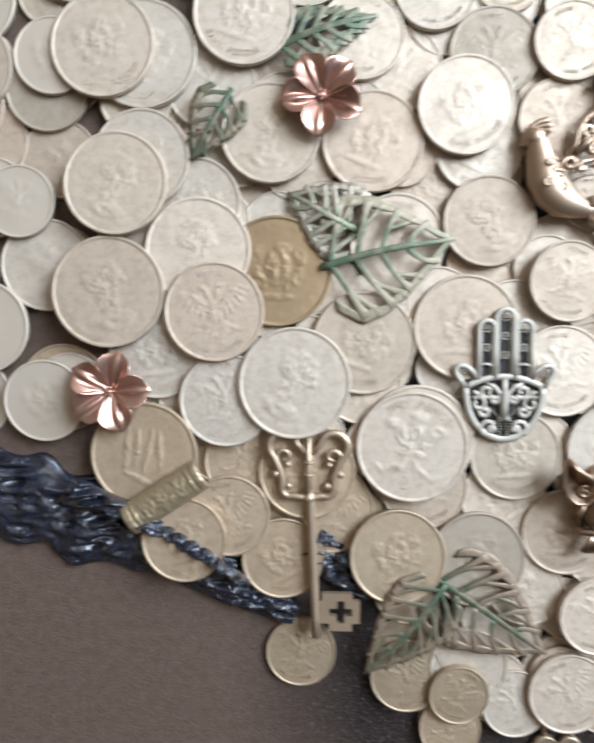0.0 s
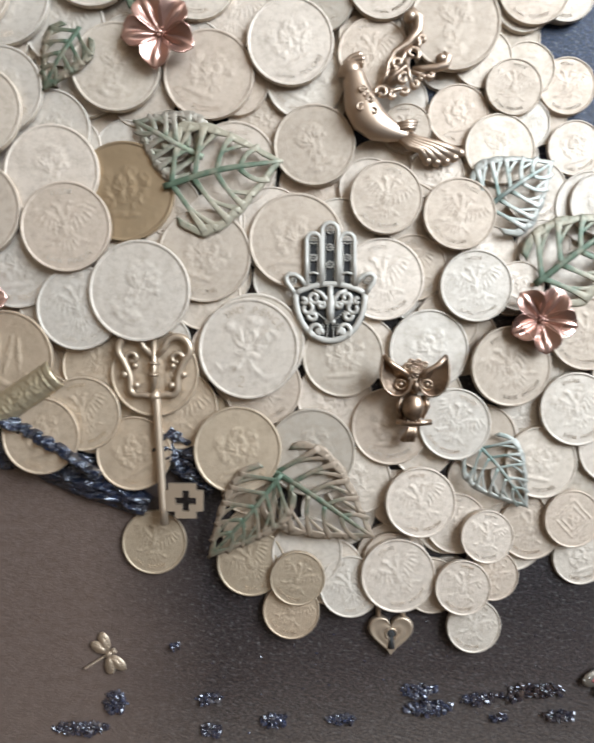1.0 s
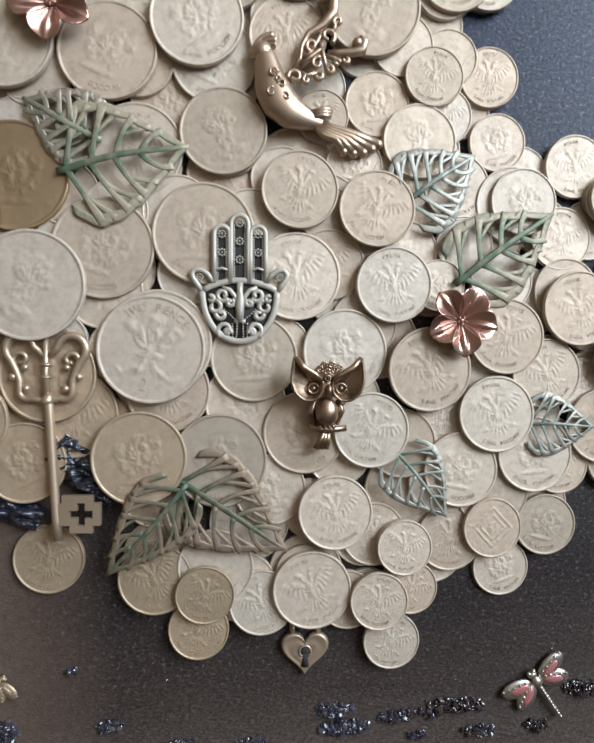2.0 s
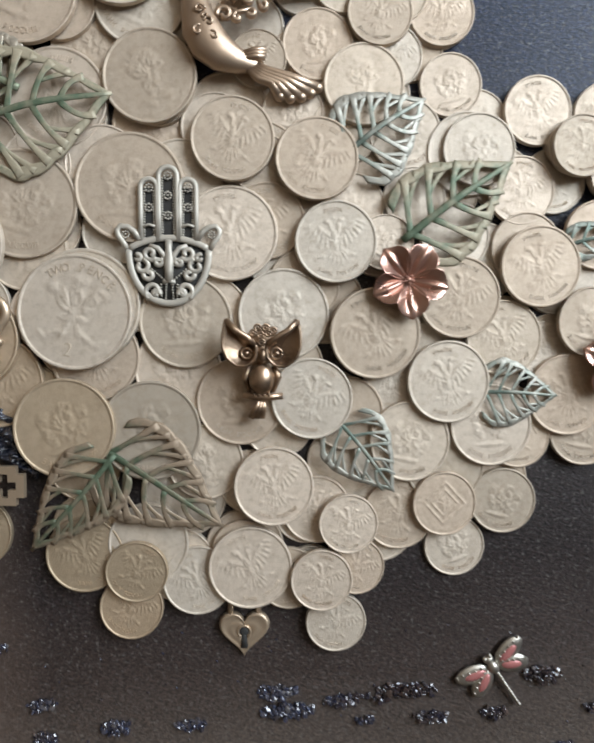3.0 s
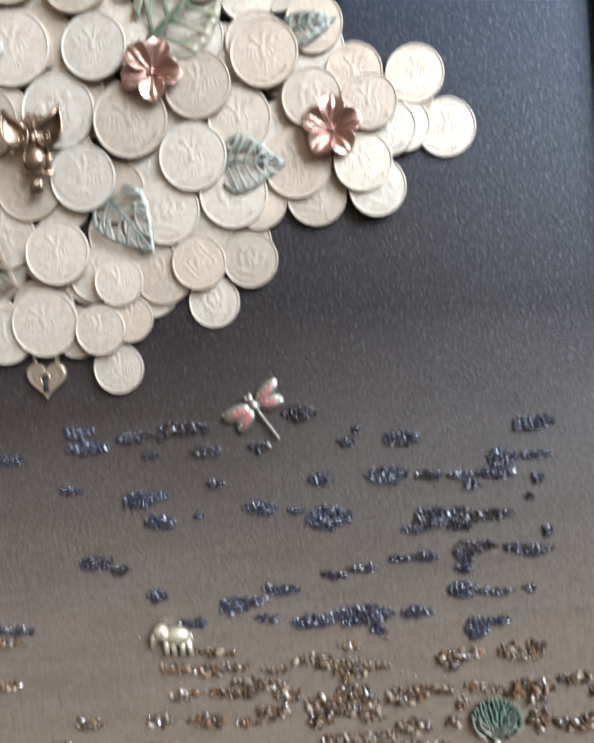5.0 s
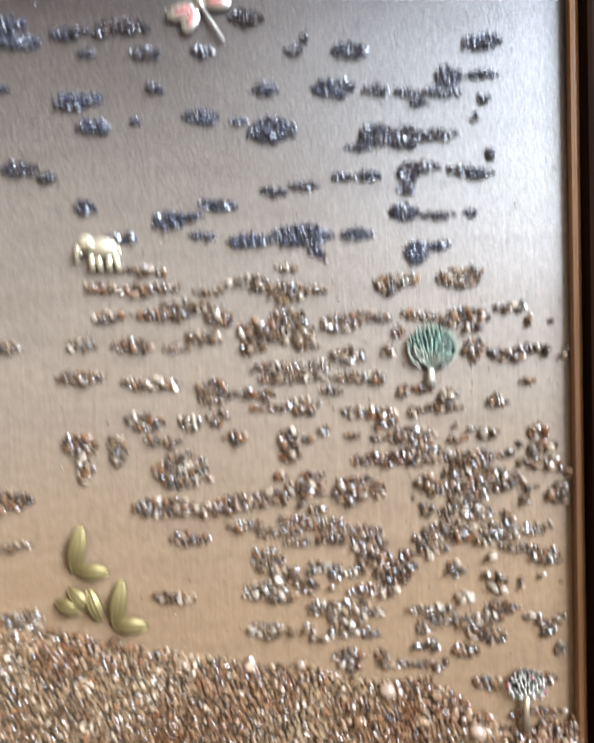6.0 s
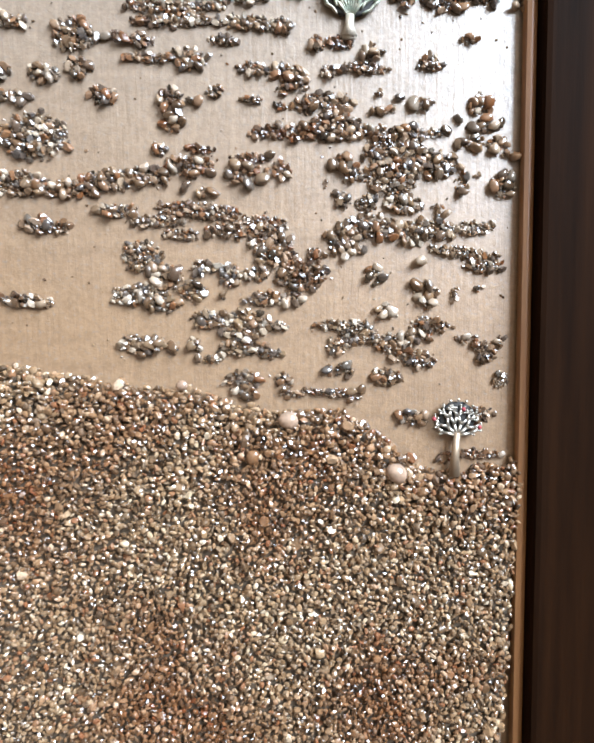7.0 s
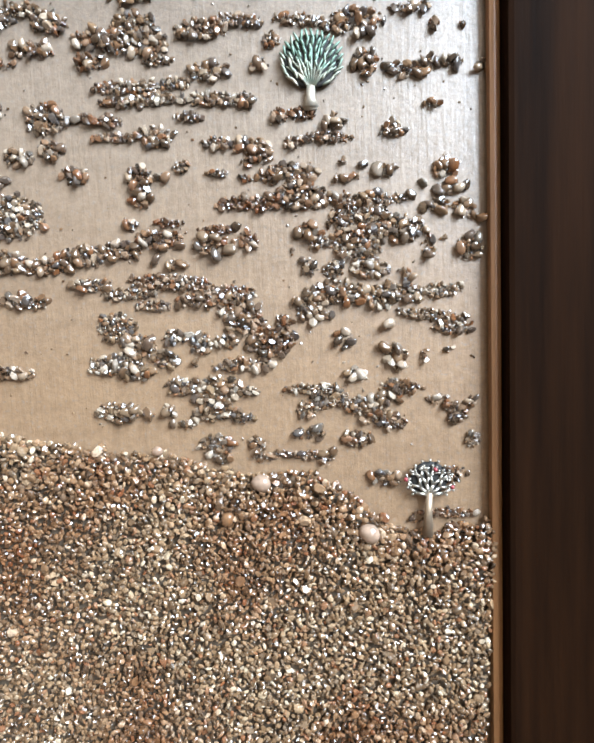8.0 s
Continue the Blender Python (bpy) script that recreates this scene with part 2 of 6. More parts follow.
def wall_mat(name, colour):
    m, nt, b = shader(name, 0.85)
    n = noise_tex(nt, coords(nt), 3, 5)
    nt.links.new(mix(nt, ramp(nt, n, (0.3, (0, 0, 0)), (0.8, (0.25,) * 3)), colour, tuple(c * 0.8 for c in colour)), b.inputs["Base Color"])
    bump(nt, b, noise_tex(nt, coords(nt), 120, 3), 0.2, 0.001)
    return m


BOARD = board_mat()
BED = wall_mat("dark_sand", (0.085, 0.058, 0.036))
FRAME_UP = wood_mat("walnut_frame_upright", (0.0040, 0.0018, 0.0009), (0.017, 0.0065, 0.0024), 1, 0.72, 110)
FRAME_ACROSS = wood_mat("walnut_frame_across", (0.0040, 0.0018, 0.0009), (0.017, 0.0065, 0.0024), 0, 0.72, 110)
# Lighter brown stands in for light on the frame's inner face.
LIT_EDGE = wood_mat("lit_inner_edge", (0.10, 0.042, 0.015), (0.26, 0.12, 0.045), 1, 0.5, 110)
for wood in (FRAME_UP, FRAME_ACROSS):
    wood.node_tree.nodes["Principled BSDF"].inputs["Specular IOR Level"].default_value = 0.03
TABLE = wood_mat("oak_table", (0.16, 0.09, 0.045), (0.30, 0.19, 0.10), 0, 0.4, 12)
FLOOR = wood_mat("oak_floor", (0.14, 0.08, 0.04), (0.26, 0.16, 0.085), 1, 0.4, 8)
WALL = wall_mat("beige_wall", (0.27, 0.195, 0.132))
CEILING = wall_mat("warm_white_ceiling", (0.36, 0.285, 0.21))
WHITE = wall_mat("white_paint", (0.80, 0.79, 0.77))


def bark_mat():
    m, nt, b = shader("black_blue_bark", 0.2)
    n = noise_tex(nt, coords(nt), 420, 5)
    nt.links.new(ramp(nt, n, (0.35, (0.004, 0.005, 0.008)), (0.7, (0.016, 0.022, 0.042))), b.inputs["Base Color"])
    b.inputs["Coat Weight"].default_value, b.inputs["Coat Roughness"].default_value = 0.8, 0.12
    bump(nt, b, noise_tex(nt, coords(nt), 700, 4), 0.8, 0.0012)
    return m


BARK = bark_mat()
ENAMEL = shader("rose_enamel", 0.25, 0.2, (0.40, 0.15, 0.14))[0]
RED = shader("red_bead", 0.25, 0.0, (0.30, 0.05, 0.06))[0]
GLASS = shader("window_glass", 0.02)[0]
GLASS.node_tree.nodes["Principled BSDF"].inputs["Transmission Weight"].default_value = 1.0

# ---------------------------------------------------------------- mesh tools (millimetres in, metres out)


def ico(sub):
    bm = bmesh.new()
    bmesh.ops.create_icosphere(bm, subdivisions=sub, radius=1)
    v = np.array([p.co[:] for p in bm.verts])
    f = np.array([[p.index for p in q.verts] for q in bm.faces])
    bm.free()
    return v, f


ICO1, ICO2, ICO3 = ico(1), ico(2), ico(3)


class Shape:
    def __init__(self):
        self.v, self.f, self.slot, self.round = [], [], [], True

    def add(self, verts, faces, slot=0):
        n = len(self.v)
        self.v += [tuple(p) for p in verts]
        self.f += [tuple(int(i) + n for i in q) for q in faces]
        self.slot += [slot] * len(faces)
        return self

    def ball(self, centre, radii, turn=0.0, base=ICO2, slot=0):
        v = base[0] * np.array(radii if hasattr(radii, "__len__") else (radii,) * 3)
        c, s = math.cos(radians(turn)), math.sin(radians(turn))
        v = v @ np.array([[c, s, 0], [-s, c, 0], [0, 0, 1]]) + np.array(centre)
        return self.add(v, base[1], slot)

    def tube(self, points, radii, flat=1.0, seg=8, slot=0):
        """A rod along points, its section pressed by flat in z, closed at both ends."""
        p = np.array([(*q, 0.0) if len(q) == 2 else q for q in points], float)
        r = np.interp(np.linspace(0, 1, len(p)), np.linspace(0, 1, len(radii)), radii) if hasattr(radii, "__len__") else np.full(len(p), float(radii))
        t = np.gradient(p, axis=0)
        t /= np.linalg.norm(t, axis=1, keepdims=True) + 1e-9
        side = np.cross(t, (0, 0, 1.0))
        side /= np.linalg.norm(side, axis=1, keepdims=True) + 1e-9
        up = np.cross(side, t)
        a = np.linspace(0, 2 * math.pi, seg, endpoint=False)
        ring = p[:, None] + r[:, None, None] * (np.cos(a)[None, :, None] * side[:, None] + flat * np.sin(a)[None, :, None] * up[:, None])
        n = len(p)
        f = [(i * seg + j, i * seg + (j + 1) % seg, (i + 1) * seg + (j + 1) % seg, (i + 1) * seg + j) for i in range(n - 1) for j in range(seg)]
        f += [tuple(range(seg))[::-1], tuple((n - 1) * seg + j for j in range(seg))]
        return self.add(ring.reshape(-1, 3), f, slot)

    def sheet(self, z, thick, slot=0):
        """A surface z[i][j] -> point, with its underside thick below."""
        z = np.asarray(z, float)
        m, n = z.shape[:2]
        low = z - np.array((0, 0, thick))
        i = lambda a, b: a * n + b  # noqa: E731
        o = m * n
        f = []
        for a in range(m - 1):
            for b in range(n - 1):
                f.append((i(a, b), i(a + 1, b), i(a + 1, b + 1), i(a, b + 1)))
                f.append((o + i(a, b), o + i(a, b + 1), o + i(a + 1, b + 1), o + i(a + 1, b)))
        edge = [i(0, b) for b in range(n)] + [i(a, n - 1) for a in range(1, m)] + [i(m - 1, b) for b in range(n - 2, -1, -1)] + [i(a, 0) for a in range(m - 2, 0, -1)]
        f += [(p, q, o + q, o + p) for p, q in zip(edge, edge[1:] + edge[:1])]
        return self.add(np.concatenate([z.reshape(-1, 3), low.reshape(-1, 3)]), f, slot)

    def mesh(self, name, *materials, smooth=True):
        me = bpy.data.meshes.new(name)
        me.from_pydata([(x * 0.001, y * 0.001, z * 0.001) for x, y, z in self.v], [], self.f)
        for m in materials:
            me.materials.append(m)
        me.polygons.foreach_set("use_smooth", [smooth and self.round] * len(self.f))
        if len(materials) > 1:
            me.polygons.foreach_set("material_index", self.slot)
        bm = bmesh.new()
        bm.from_mesh(me)
        bmesh.ops.recalc_face_normals(bm, faces=bm.faces)
        bm.to_mesh(me)
        bm.free()
        return me


def part(name, shape, material, parent, label=""):
    ob = new(name, shape.mesh(name, material) if isinstance(shape, Shape) else shape)
    ob.parent = parent
    return tagged(ob, label)


def thing(name, label, category, m, group=""):
    ob = new(name)
    ob.empty_display_size = 0.005
    ob.matrix_world = m
    return tagged(ob, label, category, group)


def one_mesh(name, label, category, m, shape, *materials, group=""):
    ob = new(name, shape.mesh(name, *materials))
    ob.matrix_world = m
    return tagged(ob, label, category, group)


def place(x, y, z, turn=0.0, tip=0.0):
    return pose(x * 0.001, y * 0.001, z * 0.001, tip, 0, turn)


def block(a, b, bevel=0.0):
    """A box from corner a to corner b in millimetres, its edges rounded by bevel."""
    bm = bmesh.new()
    bmesh.ops.create_cube(bm, size=1)
    for v in bm.verts:
        v.co = Vector([(a[i] + b[i]) / 2 + v.co[i] * (b[i] - a[i]) for i in range(3)])
    if bevel:
        bmesh.ops.bevel(bm, geom=list(bm.edges), offset=bevel, segments=2, affect="EDGES", profile=0.6)
    s = Shape()
    s.round = False
    bm.verts.index_update()
    s.add([v.co[:] for v in bm.verts], [[v.index for v in f.verts] for f in bm.faces])
    bm.free()
    return s


def plain(name, shape, material, label="", parent=None):
    ob = new(name, shape.mesh(name, material, smooth=False))
    ob.parent = parent
    return tagged(ob, label, kind="structure")


def arc(cx, cy, r, a0, a1, n=12, r1=None):
    r1 = r if r1 is None else r1
    return [(cx + (r + (r1 - r) * k / (n - 1)) * math.cos(radians(a0 + (a1 - a0) * k / (n - 1))),
             cy + (r + (r1 - r) * k / (n - 1)) * math.sin(radians(a0 + (a1 - a0) * k / (n - 1)))) for k in range(n)]


def bow(p, q, bend, n=10):
    """A curve from p to q that swings out to its left by bend."""
    p, q = np.array(p, float), np.array(q, float)
    d = q - p
    side = np.array((-d[1], d[0])) / (np.linalg.norm(d) + 1e-9)
    return [tuple(p + d * k / (n - 1) + side * bend * math.sin(math.pi * k / (n - 1))) for k in range(n)]


# ---------------------------------------------------------------- the room and the table
TABLE_TOP = -14.0
# Room and table are unseen additions; wall and ceiling colours set the bounced light.
plain("floor", block((-1900, -1900, -830), (1100, 1700, -790)), FLOOR)
plain("ceiling", block((-1900, -1900, 1900), (1100, 1700, 1960)), CEILING)
plain("wall_west", block((-1980, -1900, -790), (-1900, 1700, 1900)), WALL)
plain("wall_north", block((-1900, 1700, -790), (1100, 1780, 1900)), WALL)
plain("wall_south", block((-1900, -1980, -790), (1100, -1900, 1900)), WALL)
wy0, wy1 = (WINDOW[1] - WIN_W / 2) * 1000, (WINDOW[1] + WIN_W / 2) * 1000
wz0, wz1 = (WINDOW[2] - WIN_H / 2) * 1000, (WINDOW[2] + WIN_H / 2) * 1000
east = Shape()
for a, b in (((1020, -1900, -790), (1100, wy0, 1900)), ((1020, wy1, -790), (1100, 1700, 1900)), ((1020, wy0, -790), (1100, wy1, wz0)), ((1020, wy0, wz1), (1100, wy1, 1900))):
    s = block(a, b)
    east.add(s.v, s.f)
plain("wall_east", east, WALL)
window = tagged(new("window_1"), "white window with two panes", kind="structure")
wm = (wy0 + wy1) / 2
for a, b in (((1035, wy0, wz0), (1085, wy0 + 50, wz1)), ((1035, wy1 - 50, wz0), (1085, wy1, wz1)), ((1035, wy0 + 50, wz0), (1085, wy1 - 50, wz0 + 50)),
             ((1035, wy0 + 50, wz1 - 50), (1085, wy1 - 50, wz1)), ((1035, wm - 25, wz0 + 50), (1085, wm + 25, wz1 - 50))):
    plain("window_frame", block(a, b, 4), WHITE, parent=window)
for a, b in ((wy0 + 50, wm - 25), (wm + 25, wy1 - 50)):
    pane = plain("pane", block((1058, a, wz0 + 50), (1062, b, wz1 - 50)), GLASS, parent=window)
    pane.visible_shadow = False
table = thing("table", "plain oak table under the decorative board", "table", pose(0, 0, 0))
part("tabletop", block((-520, -760, TABLE_TOP - 30), (520, 420, TABLE_TOP), 3), TABLE, table)
for x in (-470, 470):
    for y in (-710, 370):
        part("leg", block((x - 30, y - 30, -790), (x + 30, y + 30, TABLE_TOP - 30), 3), TABLE, table)

# ---------------------------------------------------------------- the picture: board and frame
PICTURE = place(182, -250, 0, 2.9)
IN_L, IN_B, IN_T, RISE, WIDE = -420.0, -155.0, 440.0, 7.0, 30.0     # inner edges seen from the right inner edge
picture = thing("wall_picture", "framed wooden picture panel, charcoal fading to bare sand-coloured wood", "picture", PICTURE)
part("board", block((IN_L - 10, IN_B - 10, -9), (10, IN_T + 10, 0), 0.5), BOARD, picture, "painted board, charcoal above and sandy below")
part("frame_bar", block((3.6, IN_B, TABLE_TOP), (WIDE, IN_T, RISE), 1.6), FRAME_UP, picture, "dark walnut frame bar")
# Added strip: light bounced onto the inner face is put into its colour.
part("frame_lip", block((0.3, IN_B, 0.2), (3.4, IN_T, 3.4), 1.3), LIT_EDGE, picture, "added brown strip coloured as the frame's lit inner face")
part("frame_bar", block((IN_L - WIDE, IN_B, TABLE_TOP), (IN_L - 0.3, IN_T, RISE), 1.6), FRAME_UP, picture, "dark walnut frame bar")
part("frame_bar", block((IN_L - WIDE, IN_T + 0.3, TABLE_TOP), (WIDE, IN_T + WIDE, RISE), 1.6), FRAME_ACROSS, picture, "dark walnut frame bar")
part("frame_bar", block((IN_L - WIDE, IN_B - WIDE, TABLE_TOP), (WIDE, IN_B - 0.3, RISE), 1.6), FRAME_ACROSS, picture, "dark walnut frame bar")

# ---------------------------------------------------------------- coins
RNG = random.Random(7)
NR = np.random.default_rng(11)
THICK, STEP = 1.25, 1.36
EDGE = [0.938, 0.95, 0.962, 0.98, 0.993, 1.0, 1.0]
FINE_R, COARSE_R = np.concatenate([np.linspace(0, 0.92, 34), EDGE]), np.concatenate([np.linspace(0, 0.92, 13), EDGE])
LETTERED = {}


def dome(u, v, cx, cy, a, b, turn=0.0):
    c, s = math.cos(radians(turn)), math.sin(radians(turn))
    x, y = (u - cx) * c + (v - cy) * s, -(u - cx) * s + (v - cy) * c
    return np.sqrt(np.clip(1 - (x / a) ** 2 - (y / b) ** 2, 0, 1))


def relief(kind, u, v):
    r, th = np.hypot(u, v), np.arctan2(v, u)
    h = np.zeros_like(u)
    rise = lambda *d: np.maximum.reduce([h, *d])  # noqa: E731
    if kind == "eagle":
        h = rise(0.8 * dome(u, v, 0, 0.02, 0.11, 0.22), 0.7 * dome(u, v, 0, 0.50, 0.06, 0.05))
        for k in range(5):
            h = rise(0.6 * dome(u, v, 0.075 * (k - 2), -0.36 + 0.012 * abs(k - 2) ** 2, 0.034, 0.15, 14 * (k - 2)))
        for s in (-1, 1):
            h = rise(0.75 * dome(u, v, s * 0.08, 0.30, 0.045, 0.15, s * -14), 0.85 * dome(u, v, s * 0.15, 0.42, 0.085, 0.055, s * 12), 0.65 * dome(u, v, s * 0.21, -0.25, 0.045, 0.14, s * 48))
            h = rise(0.7 * dome(u, v, s * 0.28, 0.25, 0.22, 0.06, s * 38))
            for k in range(7):
                way, lng = radians(-98 + 13 * k), 0.36 - 0.018 * k
                x0, y0 = 0.13 + 0.048 * k, 0.16 + 0.040 * k
                h = rise((0.62 + 0.1 * (k % 2)) * dome(u, v, s * (x0 + lng / 2 * math.cos(way)), y0 + lng / 2 * math.sin(way), lng / 2, 0.036, s * math.degrees(way)))
            h = rise(0.55 * dome(u, v, s * 0.33, -0.30, 0.10, 0.035, s * -20))
    elif kind == "head":
        h = rise(dome(u, v, 0.02, 0.20, 0.25, 0.30), 0.9 * dome(u, v, -0.10, 0.24, 0.26, 0.27, 20), 0.7 * dome(u, v, 0.24, 0.12, 0.08, 0.06), 0.85 * dome(u, v, -0.02, -0.16, 0.17, 0.28),
                 0.8 * dome(u, v, -0.02, -0.46, 0.38, 0.15))
        h = h * (1 + 0.16 * np.sin(30 * np.hypot(u - 0.25, v - 0.05)) * (u < 0.08))
    elif kind == "plumes":
        h = rise(dome(u, v, 0, 0.30, 0.12, 0.24), dome(u, v, -0.22, 0.18, 0.10, 0.22, 28), dome(u, v, 0.22, 0.18, 0.10, 0.22, -28), dome(u, v, 0, 0.46, 0.15, 0.10), dome(u, v, -0.36, 0.30, 0.13, 0.09), dome(u, v, 0.36, 0.30, 0.13, 0.09),
                 0.9 * dome(u, v, 0, -0.10, 0.24, 0.07), dome(u, v, 0, -0.02, 0.10, 0.10))
        for s in (-1, 1):
            h = rise(0.8 * dome(u, v, s * 0.24, -0.36, 0.22, 0.045, s * -30), 0.8 * dome(u, v, s * 0.44, -0.42, 0.14, 0.05, s * 35), 0.8 * dome(u, v, s * 0.10, -0.28, 0.05, 0.17, s * 20))
    elif kind == "numeral":
        for x, y, a, b, t in ((-0.28, 0.05, 0.05, 0.40, 0), (-0.12, 0.10, 0.045, 0.34, 0), (0.06, 0.08, 0.05, 0.38, -8), (0.24, 0.10, 0.045, 0.32, 6), (0.0, -0.42, 0.38, 0.05, -20), (0.34, -0.30, 0.22, 0.05, 40)):
            h = rise(np.clip(dome(u, v, x, y, a, b, t) * 2, 0, 1))
    elif kind == "shield":
        d = np.abs(u) + np.abs(v - 0.02)
        h = rise(np.clip(1 - np.abs(d - 0.56) / 0.05, 0, 1), np.clip(1 - np.abs(d - 0.36) / 0.04, 0, 1), 0.8 * dome(u, v, 0, 0, 0.16, 0.2))
    elif kind in ("arms", "bronze"):
        h = rise(dome(u, v, 0, 0.05, 0.22, 0.30), 0.8 * dome(u, v, 0.05, 0.36, 0.14, 0.09), 0.8 * dome(u, v, -0.26, -0.12, 0.10, 0.22, 30), 0.8 * dome(u, v, 0.28, -0.10, 0.10, 0.24, -34),
                 0.7 * dome(u, v, 0.0, -0.40, 0.34, 0.06, 4), 0.7 * dome(u, v, -0.33, 0.22, 0.12, 0.16, -20), 0.7 * dome(u, v, 0.33, 0.24, 0.11, 0.14, 25))
        h = h * (1 + 0.3 * np.sin(26 * u + 6 * v) * np.sin(22 * v))
    if kind != "bust":
        cells = np.floor((th + math.pi) / (2 * math.pi) * 38).astype(int) % 38
        gate = np.array([0 if k % 9 in (0, 5) else 1 for k in range(38)])
        gap = np.abs(((th + math.pi) / (2 * math.pi) * 38) % 1 - 0.5)
        ring = np.clip(1 - np.abs(r - 0.70) / 0.065, 0, 1) ** 0.5 * np.clip((0.42 - gap) * 6, 0, 1) * gate[cells]
        stroke = 0.55 + 0.45 * np.sin(60 * r + cells * 2.1) * np.cos(th * 76 + cells)
        if kind not in ("plumes", "eagle", "arms"):
            h = np.maximum(h, 0.5 * ring * stroke)
    return h


def coin_mesh(kind, fine=True, tan=False):
    radii, ANG = (FINE_R, 116) if fine else (COARSE_R, 48)
    a = np.linspace(0, 2 * math.pi, ANG, endpoint=False)
    n = len(radii)
    u, v = radii[:, None] * np.cos(a), radii[:, None] * np.sin(a)
    fleck = np.array([[noise.noise((p * 9, q * 9, 3.3 + len(kind))) + 0.6 * noise.noise((p * 19, q * 19, 1)) for p, q in zip(ru, rv)] for ru, rv in zip(u, v)])
    z = THICK - 0.20 + 0.150 * relief(kind, u * 0.86, v * 0.86) * (1 + 0.85 * fleck) + 0.018 * fleck * (radii < 0.9)[:, None]
    z += 0.20 * np.clip((radii - 0.936) / 0.016, 0, 1)[:, None]
    z[-3] -= 0.05
    z[-2] -= 0.16
    z[-1] = 0
    me = bpy.data.meshes.new("coin")
    co = np.stack([u, v, z * 0.001], -1).reshape(-1, 3)
    f = [(i * ANG + j, i * ANG + (j + 1) % ANG, (i + 1) * ANG + (j + 1) % ANG, (i + 1) * ANG + j)[::-1] for i in range(1, n - 1) for j in range(ANG)]
    f += [(0, ANG + j, ANG + (j + 1) % ANG) for j in range(ANG)]
    f.append(tuple((n - 1) * ANG + j for j in range(ANG))[::-1])
    me.from_pydata(co.tolist(), [], f)
    me.polygons.foreach_set("use_smooth", [True] * (len(f) - 1) + [False])
    me.materials.append(COIN_BROWN if kind == "bronze" else COIN_TAN if tan else COIN)
    return me


def ring_text(words, radius, middle, size, inward=False):
    """Raised letters round a coin of radius 1, read from inside (feet to the centre) or, if inward, from below."""
    verts, faces = [], []
    step = size * 0.92 / radius
    for k, ch in enumerate(words):
        if ch == " ":
            continue
        cu = bpy.data.curves.new("glyph", "FONT")
        cu.body, cu.size, cu.resolution_u, cu.align_x, cu.extrude = ch, size * 1.35, 2, "CENTER", 0.00013
        ob = bpy.data.objects.new("glyph", cu)
        scene.collection.objects.link(ob)
        me = bpy.data.meshes.new_from_object(ob.evaluated_get(bpy.context.evaluated_depsgraph_get()))
        off = (k - (len(words) - 1) / 2) * step
        ang = radians(middle) + (off if inward else -off)
        turn = ang + math.pi / 2 if inward else ang - math.pi / 2
        c, s = math.cos(turn), math.sin(turn)
        base = radius + (size * 0.45 if inward else -size * 0.45)
        n = len(verts)
        for p in me.vertices:
            x, y = p.co.x * 0.9, p.co.y
            verts.append((base * math.cos(ang) + x * c - y * s, base * math.sin(ang) + x * s + y * c, p.co.z + (THICK - 0.20 + 0.005) * 0.001))
        faces += [tuple(i + n for i in q.vertices) for q in me.polygons]
        bpy.data.objects.remove(ob)
        bpy.data.curves.remove(cu)
        bpy.data.meshes.remove(me)
    return verts, faces


def lettering(kind, tan):
    lines = {"plumes": (("TWO PENCE", 0.78, 90, 0.16, False), ("2", 0.66, 270, 0.26, True)),
             "eagle": (("БАНК РОССИИ", 0.77, 270, 0.105, True), ("РУБЛЯ", 0.77, 90, 0.105, False)),
             "arms": (("БАНК РОССИИ", 0.77, 270, 0.12, True),)}.get(kind)
    if not lines:
        return None
    v, f = [], []
    for line in lines:
        a, b = ring_text(*line)
        f += [tuple(i + len(v) for i in q) for q in b]
        v += a
    me = bpy.data.meshes.new("lettering")
    me.from_pydata(v, [], f)
    me.materials.append(COIN_TAN if tan else COIN)
    return me


COINS, MESHES = [], {}
SAYS = {"eagle": "dull nickel coin with an eagle in relief among coins", "head": "pale nickel coin with a worn raised bust shape among coins",
        "arms": "greyish nickel coin with a worn coat of arms among coins", "bronze": "dark tarnished brass coin lying beside a filigree leaf",
        "plumes": "large coin with three plumes, lettered two pence", "numeral": "tan nickel coin with tall strokes in relief", "shield": "small nickel coin with a diamond-shaped shield in relief"}


def coin(x, y, across, level, kind, turn):
    COINS.append((x, y, across / 2, level, kind, turn))


coin(-123.6, 106.6, 25.8, 3, "arms", 18)
coin(-114.1, 105.2, 27.2, 2, "arms", -25)
coin(-88.8, 114.6, 25.0, 3, "arms", -20)
coin(-59.8, 110.2, 21.8, 2, "eagle", -16)
coin(-49.8, 102.8, 21.6, 1, "eagle", -20)
coin(-41.6, 121.3, 19.7, 2, "eagle", 18)
coin(-33.6, 93.1, 24.1, 3, "arms", 22)
coin(-26.7, 106.7, 22.3, 2, "eagle", 4)
coin(-29.3, 83.9, 22.6, 1, "arms", -28)
coin(-56.4, 84.5, 25.4, 2, "arms", -25)
coin(-81.9, 85.7, 24.7, 3, "head", -11)
coin(-80.0, 51.9, 28.0, 2, "bronze", -5)
coin(-95.3, 41.3, 24.9, 4, "eagle", 7)
coin(-99.7, 56.7, 26.4, 3, "head", -2)
coin(-100.6, 68.6, 22.9, 2, "arms", -15)
